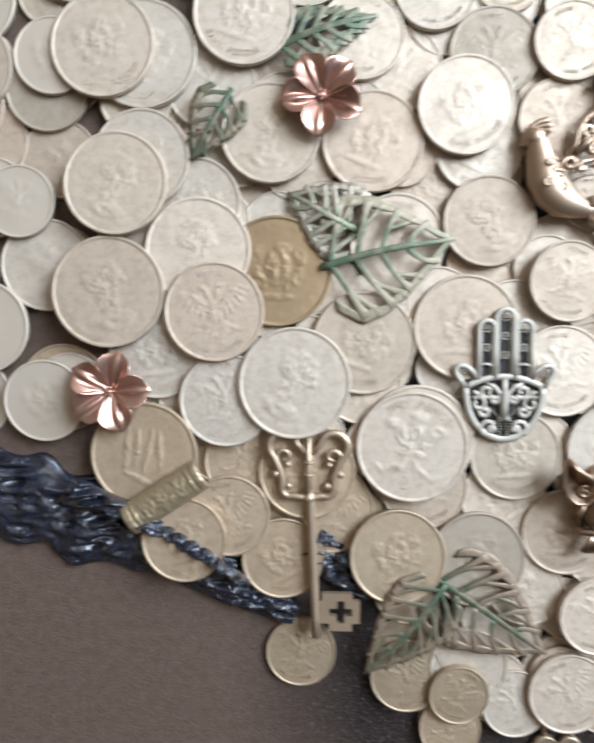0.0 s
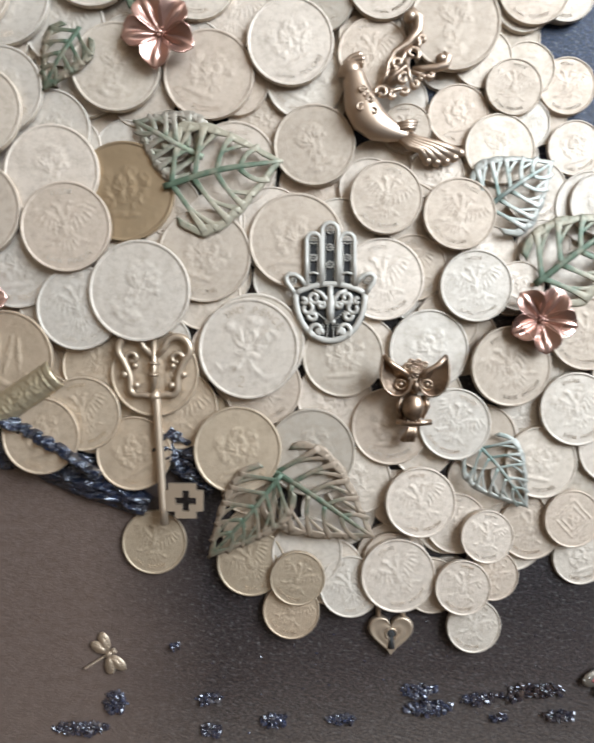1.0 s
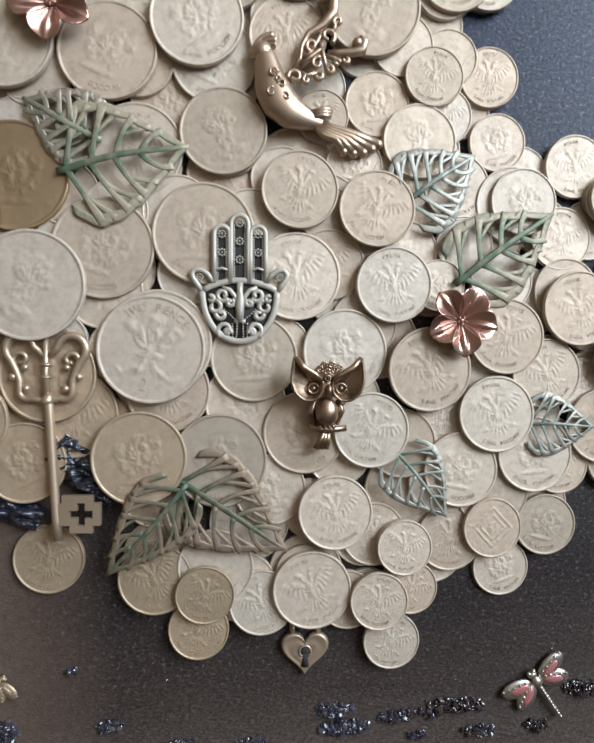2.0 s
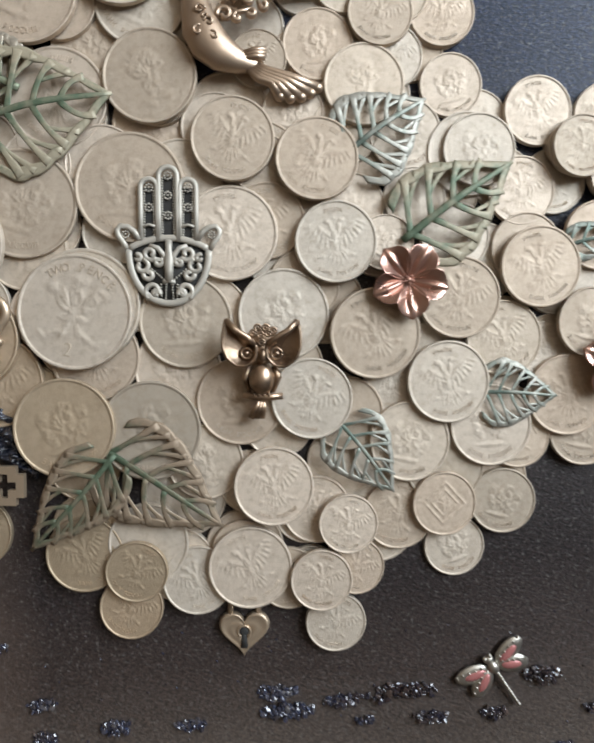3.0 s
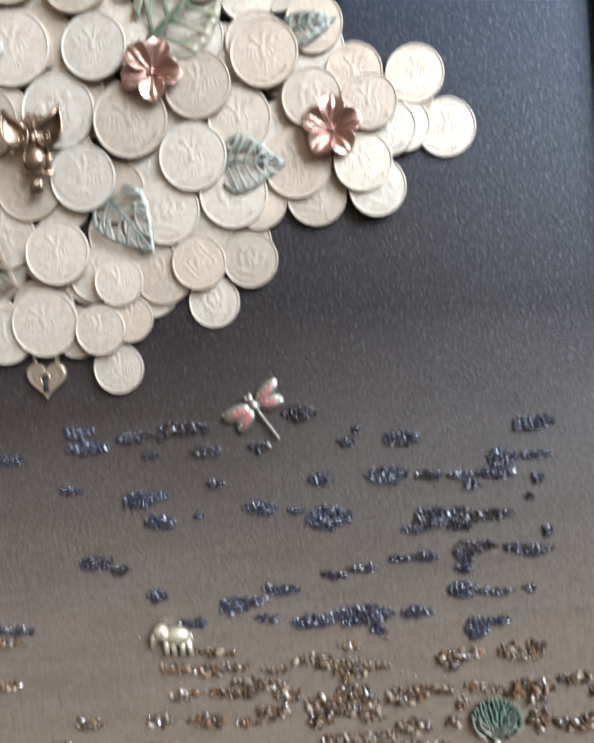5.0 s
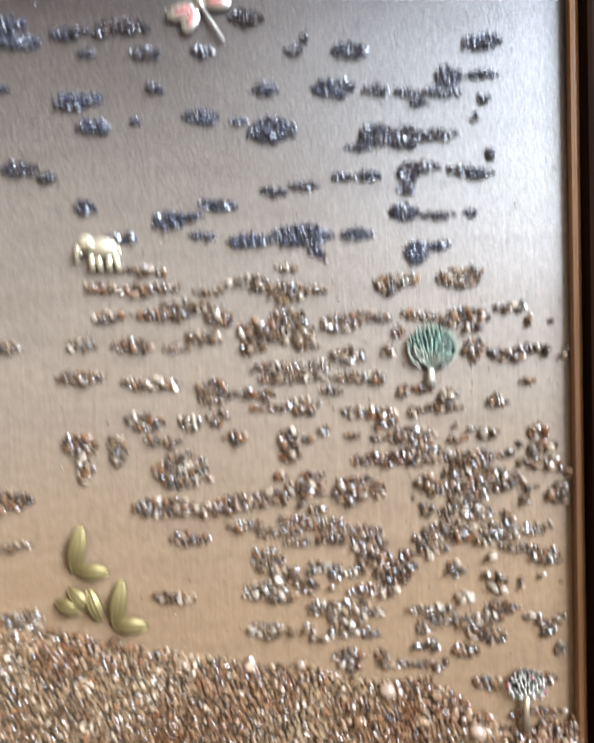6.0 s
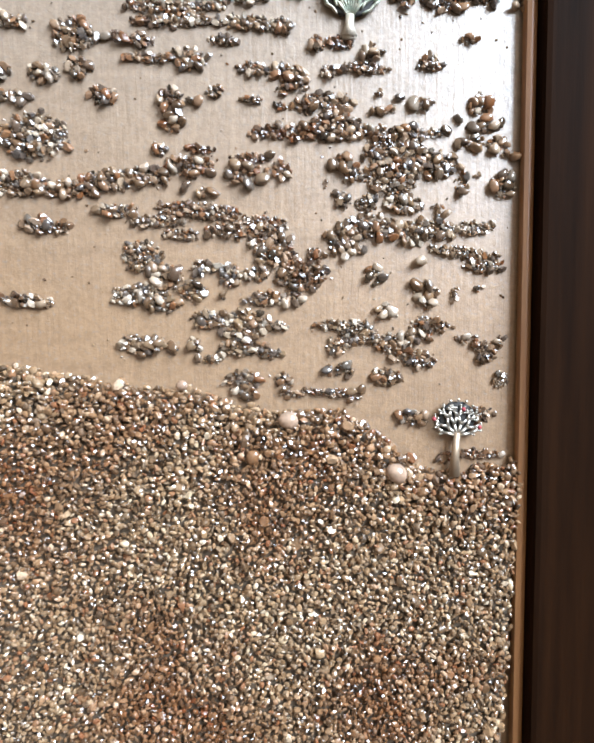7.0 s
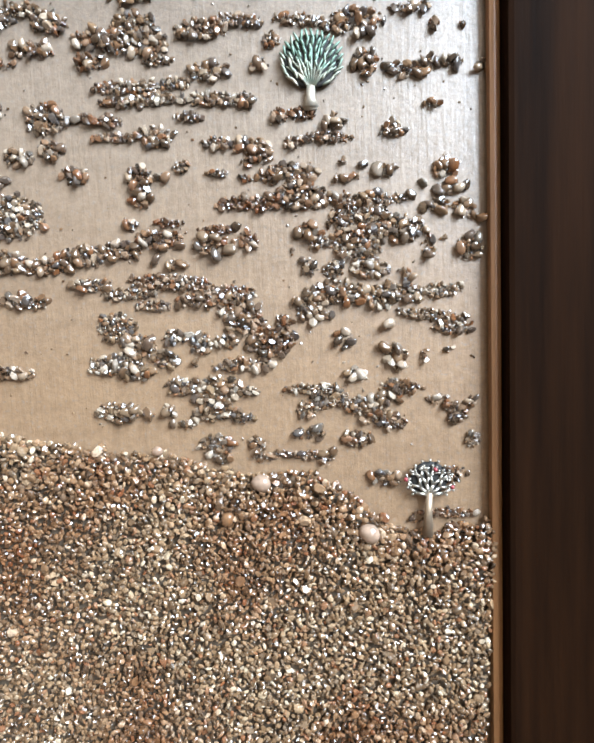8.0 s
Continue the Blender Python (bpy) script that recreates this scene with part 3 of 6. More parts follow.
coin(-120.0, 72.6, 25.8, 4, "head", -21)
coin(-114.0, 79.2, 24.4, 3, "arms", 11)
coin(-121.8, 45.9, 27.9, 4, "head", 14)
coin(-75.0, 23.8, 28.2, 4, "head", -29)
coin(-57.5, 34.1, 26.3, 2, "arms", -24)
coin(-31.7, 38.5, 26.8, 2, "arms", -3)
coin(-49.4, 60.1, 24.4, 1, "eagle", -7)
coin(-26.7, 65.2, 23.0, 2, "head", 23)
coin(-97.1, 98.4, 22.9, 1, "eagle", 1)
coin(-80.6, 103.1, 17.3, 0, "arms", -5)
coin(-113.1, 4.8, 27.2, 3, "numeral", -5)
coin(-92.3, 19.1, 23.7, 3, "eagle", 9)
coin(-110.3, 31.3, 24.4, 2, "arms", 5)
coin(-88.1, 2.9, 20.1, 1, "eagle", -20)
coin(-91.3, -10.6, 21.0, 3, "eagle", 14)
coin(-102.5, -16.6, 21.7, 4, "arms", 15)
coin(-77.4, -21.9, 21.2, 2, "arms", 27)
coin(-71.5, 1.1, 25.0, 2, "arms", 17)
coin(-65.4, -9.3, 23.2, 1, "eagle", -13)
coin(-44.9, 7.9, 28.3, 3, "plumes", -11)
coin(-43.3, 9.5, 28.3, 2, "plumes", 8)
coin(-41.0, -2.9, 22.4, 1, "eagle", 9)
coin(-47.9, -20.6, 24.7, 3, "arms", 11)
coin(-27.1, -21.4, 25.1, 2, "arms", 22)
coin(-72.3, -48.2, 18.6, 0, "eagle", -13)
coin(-44.2, -53.5, 19.6, 1, "eagle", 26)
coin(-30.8, -57.6, 15.8, 2, "eagle", -30)
coin(-32.5, -67.5, 16.3, 1, "eagle", -26)
coin(-15.6, -60.5, 17.8, 1, "eagle", 28)
coin(-2.0, -56.7, 21.4, 2, "eagle", 26)
coin(16.2, -59.6, 15.8, 3, "eagle", -13)
coin(20.3, -71.9, 15.8, 1, "eagle", -22)
coin(22.9, -45.0, 15.1, 3, "eagle", -12)
coin(25.2, -56.5, 14.6, 2, "eagle", -28)
coin(7.9, -60.1, 16.2, 1, "eagle", 23)
coin(3.9, -35.3, 20.1, 3, "eagle", 9)
coin(14.9, -42.0, 17.6, 1, "eagle", 5)
coin(36.2, -43.3, 18.3, 1, "eagle", -16)
coin(47.8, -40.2, 16.6, 2, "shield", -2)
coin(63.6, -39.8, 17.2, 1, "arms", -19)
coin(51.5, -52.2, 16.0, 0, "arms", 16)
coin(-4.6, -13.9, 22.1, 2, "arms", -2)
coin(13.3, -13.0, 20.4, 3, "eagle", -29)
coin(38.5, -24.0, 20.6, 2, "arms", -15)
coin(47.7, -8.6, 20.8, 3, "eagle", 12)
coin(59.4, -19.8, 21.0, 2, "arms", 1)
coin(67.0, -22.6, 16.9, 1, "eagle", -8)
coin(-6.6, 50.3, 20.4, 3, "eagle", -15)
coin(14.0, 45.9, 20.4, 3, "eagle", -25)
coin(18.9, 25.9, 20.3, 3, "eagle", 6)
coin(-7.2, 27.8, 23.4, 2, "eagle", 9)
coin(-18.2, 5.9, 23.1, 2, "arms", 1)
coin(6.1, 8.0, 22.8, 2, "arms", 25)
coin(29.0, 3.4, 22.8, 3, "eagle", 25)
coin(50.0, 12.6, 20.6, 3, "eagle", -18)
coin(25.5, 64.5, 20.0, 2, "head", 6)
coin(14.1, 74.4, 17.5, 1, "arms", 7)
coin(29.2, 81.7, 16.1, 2, "eagle", -16)
coin(32.2, 72.0, 15.9, 1, "eagle", -13)
coin(44.8, 82.8, 16.3, 1, "eagle", -1)
coin(47.4, 65.4, 15.7, 1, "arms", 14)
coin(54.6, 49.3, 18.2, 2, "arms", -13)
coin(69.7, 59.7, 17.3, 1, "eagle", 13)
coin(36.3, 53.1, 18.4, 1, "arms", 9)
coin(45.9, 40.7, 20.3, 0, "eagle", -17)
coin(66.0, 39.9, 17.4, 1, "eagle", -7)
coin(70.5, 20.5, 20.5, 3, "eagle", 19)
coin(62.2, 2.5, 19.4, 2, "eagle", 20)
coin(-0.6, 70.6, 14.1, 1, "eagle", 9)
coin(31.5, 26.1, 14.1, 2, "arms", -30)
coin(1.8, 31.3, 19.0, 1, "eagle", 10)
coin(8.1, 57.9, 15.3, 1, "arms", -17)
coin(-19.4, 40.8, 20.2, 1, "arms", 19)
coin(-13.6, -29.6, 19.5, 1, "head", 24)
coin(-19.1, -38.5, 21.7, 0, "eagle", -5)
coin(-20.4, -6.0, 21.8, 1, "arms", 27)
coin(-10.1, 90.5, 20.6, 2, "eagle", 15)
coin(12.0, 98.3, 25.4, 3, "head", -11)
coin(-7.9, 108.8, 19.4, 3, "eagle", 22)
coin(34.5, 109.1, 20.4, 2, "eagle", -7)
coin(44.2, 108.6, 16.5, 1, "eagle", -24)
coin(-23.6, 125.6, 18.2, 1, "eagle", 5)
coin(1.4, 125.9, 19.2, 2, "arms", 20)
coin(86.8, 59.3, 15.5, 1, "eagle", 9)
coin(80.2, 50.4, 15.4, 3, "eagle", -7)
coin(90.7, 43.9, 15.0, 2, "eagle", 24)
coin(74.9, 42.7, 16.7, 0, "eagle", -2)
coin(85.6, 28.8, 17.4, 2, "arms", -7)
coin(67.9, 25.4, 18.4, 1, "arms", -22)
coin(84.2, 6.7, 18.0, 3, "arms", -18)
coin(97.1, 14.0, 16.9, 2, "eagle", 11)
coin(101.0, 3.9, 16.6, 4, "eagle", 17)
coin(115.1, 12.8, 17.5, 1, "eagle", -13)
coin(106.7, -3.0, 16.6, 2, "eagle", 7)
coin(98.8, -12.9, 17.5, 3, "eagle", 22)
coin(103.0, -20.2, 17.3, 2, "arms", -22)
coin(84.7, -21.2, 18.6, 1, "arms", -14)
coin(79.3, -11.8, 21.1, 2, "eagle", 1)
coin(73.7, -0.3, 14.6, 1, "eagle", 3)
coin(33.5, -9.4, 13.8, 1, "eagle", -7)
coin(124.3, -2.8, 17.7, 0, "eagle", -7)
coin(-25.9, 54.5, 21.3, 0, "arms", -23)
coin(-41.6, 74.0, 19.3, 0, "arms", 6)

# more coins lie under and beside those
CROWN = list(COINS)


def covered(x, y, some, slack=0.0):
    return any((x - c[0]) ** 2 + (y - c[1]) ** 2 < (c[2] + slack) ** 2 for c in some)


def clear_at(x, y, r, level, slack):
    return all(c[3] != level or math.hypot(x - c[0], y - c[1]) > r + c[2] - slack for c in COINS)


# ground covered by the crown, with its small holes closed, on a grid of one millimetre
gx, gy = np.meshgrid(np.arange(-220, 160), np.arange(-90, 180), indexing="ij")
inside = np.zeros(gx.shape, bool)
for c in CROWN:
    inside |= (gx - c[0]) ** 2 + (gy - c[1]) ** 2 < (c[2] + 9) ** 2
solid = inside.copy()
for a in np.arange(0, 6.28, 0.35):
    solid &= np.roll(inside, (round(9.8 * math.cos(a)), round(9.8 * math.sin(a))), (0, 1))


def in_crown(x, y, r):
    return all(solid[int(x + r * math.cos(a)) + 220, int(y + r * math.sin(a)) + 90] for a in np.arange(0, 6.28, 0.4))


for level, slack in ((0, 3.0), (1, 4.0)):
    for _ in range(2400):
        x, y, r = RNG.uniform(-128, 122), RNG.uniform(-62, 122), RNG.uniform(7.6, 10.5)
        if in_crown(x, y, r + 2.0) and not (x < -45 and y < -16) and clear_at(x, y, r, level, slack):
            coin(x, y, 2 * r, level, RNG.choice(("arms", "eagle", "head")), RNG.uniform(0, 360))
for _ in range(900):
    x, y, r = RNG.uniform(-205, -118), RNG.uniform(14, 170), RNG.uniform(9, 12)
    level = RNG.choice((0, 1, 2)) if x < -136 else RNG.choice((0, 1))
    if clear_at(x, y, r, level, 1.5):
        coin(x, y, 2 * r, level, RNG.choice(("arms", "eagle", "head")), RNG.uniform(-30, 30))
for _ in range(500):
    x, y, r = RNG.uniform(-200, 55), RNG.uniform(126, 168), RNG.uniform(9, 11)
    level = RNG.choice((0, 1))
    if y < 168 - 0.001 * (x + 60) ** 2 and clear_at(x, y, r, level, 1.0):
        coin(x, y, 2 * r, level, RNG.choice(("arms", "eagle")), RNG.uniform(-30, 30))
OPEN = len(COINS)
queue = list(COINS)
while queue:
    x, y, r, level, kind, turn = queue.pop()
    if level == 0 or any(c[3] == level - 1 and math.hypot(x - c[0], y - c[1]) < max(r, c[2]) * 0.95 for c in COINS):
        continue
    ways = [(RNG.uniform(0, 6.28), RNG.uniform(0.2, 1.4)) for _ in range(12)]
    spots = [(x + k * math.cos(a), y + k * math.sin(a)) for a, k in ways] + [(x, y)]
    px, py = next(((p, q) for p, q in spots if in_crown(p, q, r * 0.9)), (x, y))
    c = (px, py, r * 0.9, level - 1, "arms", RNG.uniform(0, 360))
    COINS.append(c)
    queue.append(c)


def top_at(x, y):
    """Height of what lies at x, y on the board."""
    return max([c[3] * STEP + THICK for c in COINS if (x - c[0]) ** 2 + (y - c[1]) ** 2 < c[2] ** 2], default=0.0)


def rest(x, y, reach=4.0):
    return max(top_at(x + reach * k * math.cos(a), y + reach * k * math.sin(a)) for k in (0, 0.5, 1) for a in np.arange(0, 6.28, 0.52)) + 0.05


UNDER_V, UNDER_F = [], []
for k, (x, y, r, level, kind, turn) in enumerate(COINS):
    fine = k < len(CROWN)
    # Coins towards the lower left take the darker, tanner copy of the metal.
    tan = x < -30 and y < -4 - 0.25 * (x + 30) * (x < -60)
    look_of = (kind, fine, tan)
    if look_of not in MESHES:
        MESHES[look_of], LETTERED[look_of] = coin_mesh(*look_of), lettering(kind, tan) if fine else None
    tilt = 1.2 if level else 0.3
    m = pose(x * 0.001, y * 0.001, level * STEP * 0.001, RNG.gauss(0, tilt), RNG.gauss(0, tilt), turn) @ Matrix.Diagonal((r * 0.001, r * 0.001, 1, 1))
    if k < min(OPEN, 300):
        ob = new("coin", MESHES[look_of])
        ob.matrix_world = m
        tagged(ob, SAYS[kind], "coin", "coins of the money tree")
        if LETTERED[look_of]:
            part("lettering", LETTERED[look_of], None, ob, "raised letters round the rim")
    else:
        me = MESHES[look_of]
        co = np.empty(len(me.vertices) * 3)
        me.vertices.foreach_get("co", co)
        co = co.reshape(-1, 3)
        n = sum(map(len, UNDER_V))
        UNDER_V.append(co @ np.array(m.to_3x3()).T + np.array(m.translation))
        UNDER_F += [tuple(i + n for i in p.vertices) for p in me.polygons]
under = bpy.data.meshes.new("coin_pile")
under.from_pydata(np.concatenate(UNDER_V).tolist(), [], UNDER_F)
under.polygons.foreach_set("use_smooth", [len(f) < 5 for f in UNDER_F])
under.materials.append(COIN)
tagged(new("coin_pile", under), "more nickel coins lying underneath the others", "coins", kind="stuff")

# ---------------------------------------------------------------- bark of the branch under the coins


def bark(name, label, line, half):
    """A crumpled ridge of lacquered paste along a line of x, y, with its half width."""
    s = Shape()
    n, m = 130, 44
    p = np.array(line, float)
    k = np.linspace(0, len(p) - 1, n)
    px, py = np.interp(k, range(len(p)), p[:, 0]), np.interp(k, range(len(p)), p[:, 1])
    hw = np.interp(k, np.linspace(0, len(p) - 1, len(half)), half)
    tx, ty = np.gradient(px), np.gradient(py)
    ln = np.hypot(tx, ty)
    z = np.zeros((n, m, 3))
    for i in range(n):
        for j in range(m):
            b = j / (m - 1) * 2 - 1
            w = hw[i] * (1 + 0.35 * noise.noise((px[i] * 0.12, j * 0.01 + 5, 3)))
            x, y = px[i] - ty[i] / ln[i] * b * w, py[i] + tx[i] / ln[i] * b * w
            c = 1 - b * b
            z[i, j] = (x, y, 0.3 + c ** 0.4 * (2.5 + 1.5 * noise.noise((x * 0.22, y * 0.5, 1)) + 2.6 * (0.55 - abs(noise.noise((x * 0.13 + y * 0.10, y * 0.34 - x * 0.1, 7))) * 1.6) + 0.9 * noise.noise((x * 0.8, y * 1.2, 4))))
    s.sheet(z, 0.3)
    return one_mesh(name, label, "branch", pose(0, 0, 0), s, BARK)


bark("tree_branch", "glossy blue-black crumpled branch under the coins", ((-215, 12), (-165, -2), (-128, -14), (-110, -19), (-92, -29), (-74, -38)), (13, 12, 11.5, 8, 6.5, 3))
bark("twig", "thin black ridge of bark beside the coins", ((-130, -4), (-112, -12), (-96, -21), (-86, -28)), (2.6, 2.4, 1.8, 1.0)).location.z = 0.0050
bark("twig", "short piece of black bark between coins", ((-70, -18), (-60, -26), (-54, -32)), (5, 6, 4))

# ---------------------------------------------------------------- charms


def flower(x, y, size, turn):
    """Five cupped petals round a stud."""
    z = rest(x, y, size * 0.45)
    ob = thing("copper_flower", "rose copper flower with five cupped petals on the coins", "flower", place(x, y, z, turn), "copper flowers")
    a, b = np.linspace(0, 1, 18)[:, None], np.linspace(-1, 1, 23)[None, :]
    w = 0.375 * np.sin(math.pi * np.clip(0.03 + 0.96 * a, 0, 1) ** 1.45) ** 0.55 + 0.02
    grid = np.zeros((18, 23, 3))
    grid[..., 0] = 0.06 + 0.94 * a * (1 - 0.06 * b ** 2)
    grid[..., 1] = w * b
    grid[..., 2] = 0.05 + 0.20 * np.sin(2.0 * a) + 0.20 * b ** 2 * np.sin(math.pi * a) - 0.085 * np.exp(-(np.abs(b) - 0.33) ** 2 * 110) * np.sin(math.pi * np.clip(a * 1.25, 0, 1)) + 0.05 * np.exp(-b ** 2 * 40) * np.sin(math.pi * a)
    for k in range(5):
        c, s = math.cos(radians(72 * k)), math.sin(radians(72 * k))
        g = grid.copy()
        g[..., 0], g[..., 1] = grid[..., 0] * c - grid[..., 1] * s, grid[..., 0] * s + grid[..., 1] * c
        part("petal", Shape().sheet(g * size, 0.5), COPPER, ob)
    stud = Shape().ball((0, 0, 0.1 * size), (0.09 * size, 0.09 * size, 0.12 * size))
    for k in range(5):
        stud.ball((0.10 * size * math.cos(k * 1.257), 0.10 * size * math.sin(k * 1.257), 0.17 * size), 0.045 * size, base=ICO1)
    part("stamen", stud, COPPER, ob, "knob of small beads")
    return ob


flower(-69.3, 94.2, 10.4, -97)
flower(-121.3, 21.0, 10.6, 75)
flower(36.8, 16.5, 9.8, -84)
flower(89.8, -3.2, 9.4, 88)


def leaf(x0, y0, x1, y1, half, material, label, veins=5, wide=0.75, lift=0.0):
    """An openwork leaf from stalk to tip: broad flat rim with a notched margin, midrib and forking flat veins."""
    long = math.hypot(x1 - x0, y1 - y0)
    z = rest((x0 + x1) / 2, (y0 + y1) / 2, long * 0.35) + lift
    ob = thing("filigree_leaf", label, "leaf", place(x0, y0, z, math.degrees(math.atan2(y1 - y0, x1 - x0))), "filigree leaves")
    width = lambda a: half * (math.sin(math.pi * min(1, 0.10 + 0.90 * a) ** 0.60) ** 1.0)  # noqa: E731
    high = lambda a, b: 0.5 + 1.5 * math.sin(math.pi * max(0.0, a)) * (1 - 0.7 * b * b)  # noqa: E731
    at = lambda a, b: (long * a, width(a) * b, high(a, b))  # noqa: E731
    for side in (-1, 1):
        g = np.zeros((44, 5, 3))
        for i, a in enumerate(np.linspace(0.0, 1, 44)):
            notch = 0.05 * abs(math.sin(15 * a + side)) + 0.03 * noise.noise((a * 9, side, half))
            inner = 1 - (1.5 + 0.8 * abs(math.sin((veins + 1) * math.pi * a + 0.6))) * wide / max(width(a), 1.5 * wide) - 0.04
            for j in range(5):
                b = side * (inner + (1.0 + notch - inner) * j / 4)
                p = at(a, b)
                g[i, j] = (p[0], p[1], p[2] + 0.08 * math.sin(math.pi * j / 4))
        part("rim", Shape().sheet(g, 0.35), material, ob)
    part("midrib", Shape().tube([at(a, 0.05 * math.sin(3 * a)) for a in np.linspace(-0.06, 1, 16)], (wide * 1.05, wide * 0.95, wide * 0.6), 0.3, 8), material, ob)
    for k in range(veins):
        a = 0.02 + 0.80 * k / veins
        for side in (-1, 1):
            e = min(0.96, a + 0.17 + 0.07 * RNG.random())
            bend = RNG.uniform(0.95, 1.35)
            line = [at(a + (e - a) * s ** bend, side * 0.97 * s) for s in np.linspace(0, 1, 10)]
            v = part("vein", Shape().tube(line, (wide * 0.95, wide * 0.75, wide * 0.8, wide * 1.5), 0.17, 8), material, ob)
            if k < veins - 1:
                m = line[4]
                e2 = min(0.97, e + 0.11)
                fork_to = at(e2, side * 0.95)
                part("side_vein", Shape().tube([(m[0] + (fork_to[0] - m[0]) * s, m[1] + (fork_to[1] - m[1]) * s ** 0.85, m[2] + (fork_to[2] - m[2]) * s) for s in np.linspace(0, 1, 7)],
                                               (wide * 0.6, wide * 0.65, wide * 1.3), 0.17, 7), material, v)
    return ob


GREEN_LEAF = "openwork metal leaf, verdigris green fading to bronze"
leaf(-67, 53.5, -35.5, 60.5, 15.5, LEAF_GREEN, GREEN_LEAF, 4, 0.9)
leaf(-59, 62, -77.5, 71.5, 10.0, LEAF_GREY, "openwork pewter-grey leaf overlapping a green one", 5, 0.9, -0.8)
leaf(-92, 95, -101.5, 78.5, 7.0, LEAF_BROWN, "small brown-green openwork leaf between coins", 4, 0.7)
leaf(-80, 107, -56, 114.5, 7.0, LEAF_GREEN, GREEN_LEAF, 5, 0.95)
leaf(21.5, 47.5, 40.5, 61, 11.5, LEAF_TEAL, "pale teal openwork leaf with silvery veins", 5, 0.72)
leaf(37.0, 27.6, 62.5, 46.2, 12.5, LEAF_GREEN, GREEN_LEAF, 4, 0.95, 0.3)
leaf(20.8, -19.5, 34.5, -36.8, 9.0, LEAF_TEAL, "teal and silver openwork leaf beside the owl", 5, 0.5)
leaf(57.0, -11.2, 76.0, -12.0, 8.6, LEAF_TEAL, "silvery openwork leaf partly under a coin", 5, 0.5)
leaf(-37.5, -26.6, -8.8, -45.6, 13.0, LEAF_BROWN, "brown bronze openwork leaf at the edge of the coins", 5, 0.8)
leaf(-36.5, -28.5, -56, -51, 9.5, LEAF_BROWN, "brown bronze openwork leaf beside the key", 5, 0.7)
leaf(77.5, 26.0, 92.5, 29.5, 4.8, LEAF_TEAL, "small green openwork leaf lying on one coin", 4, 0.5)


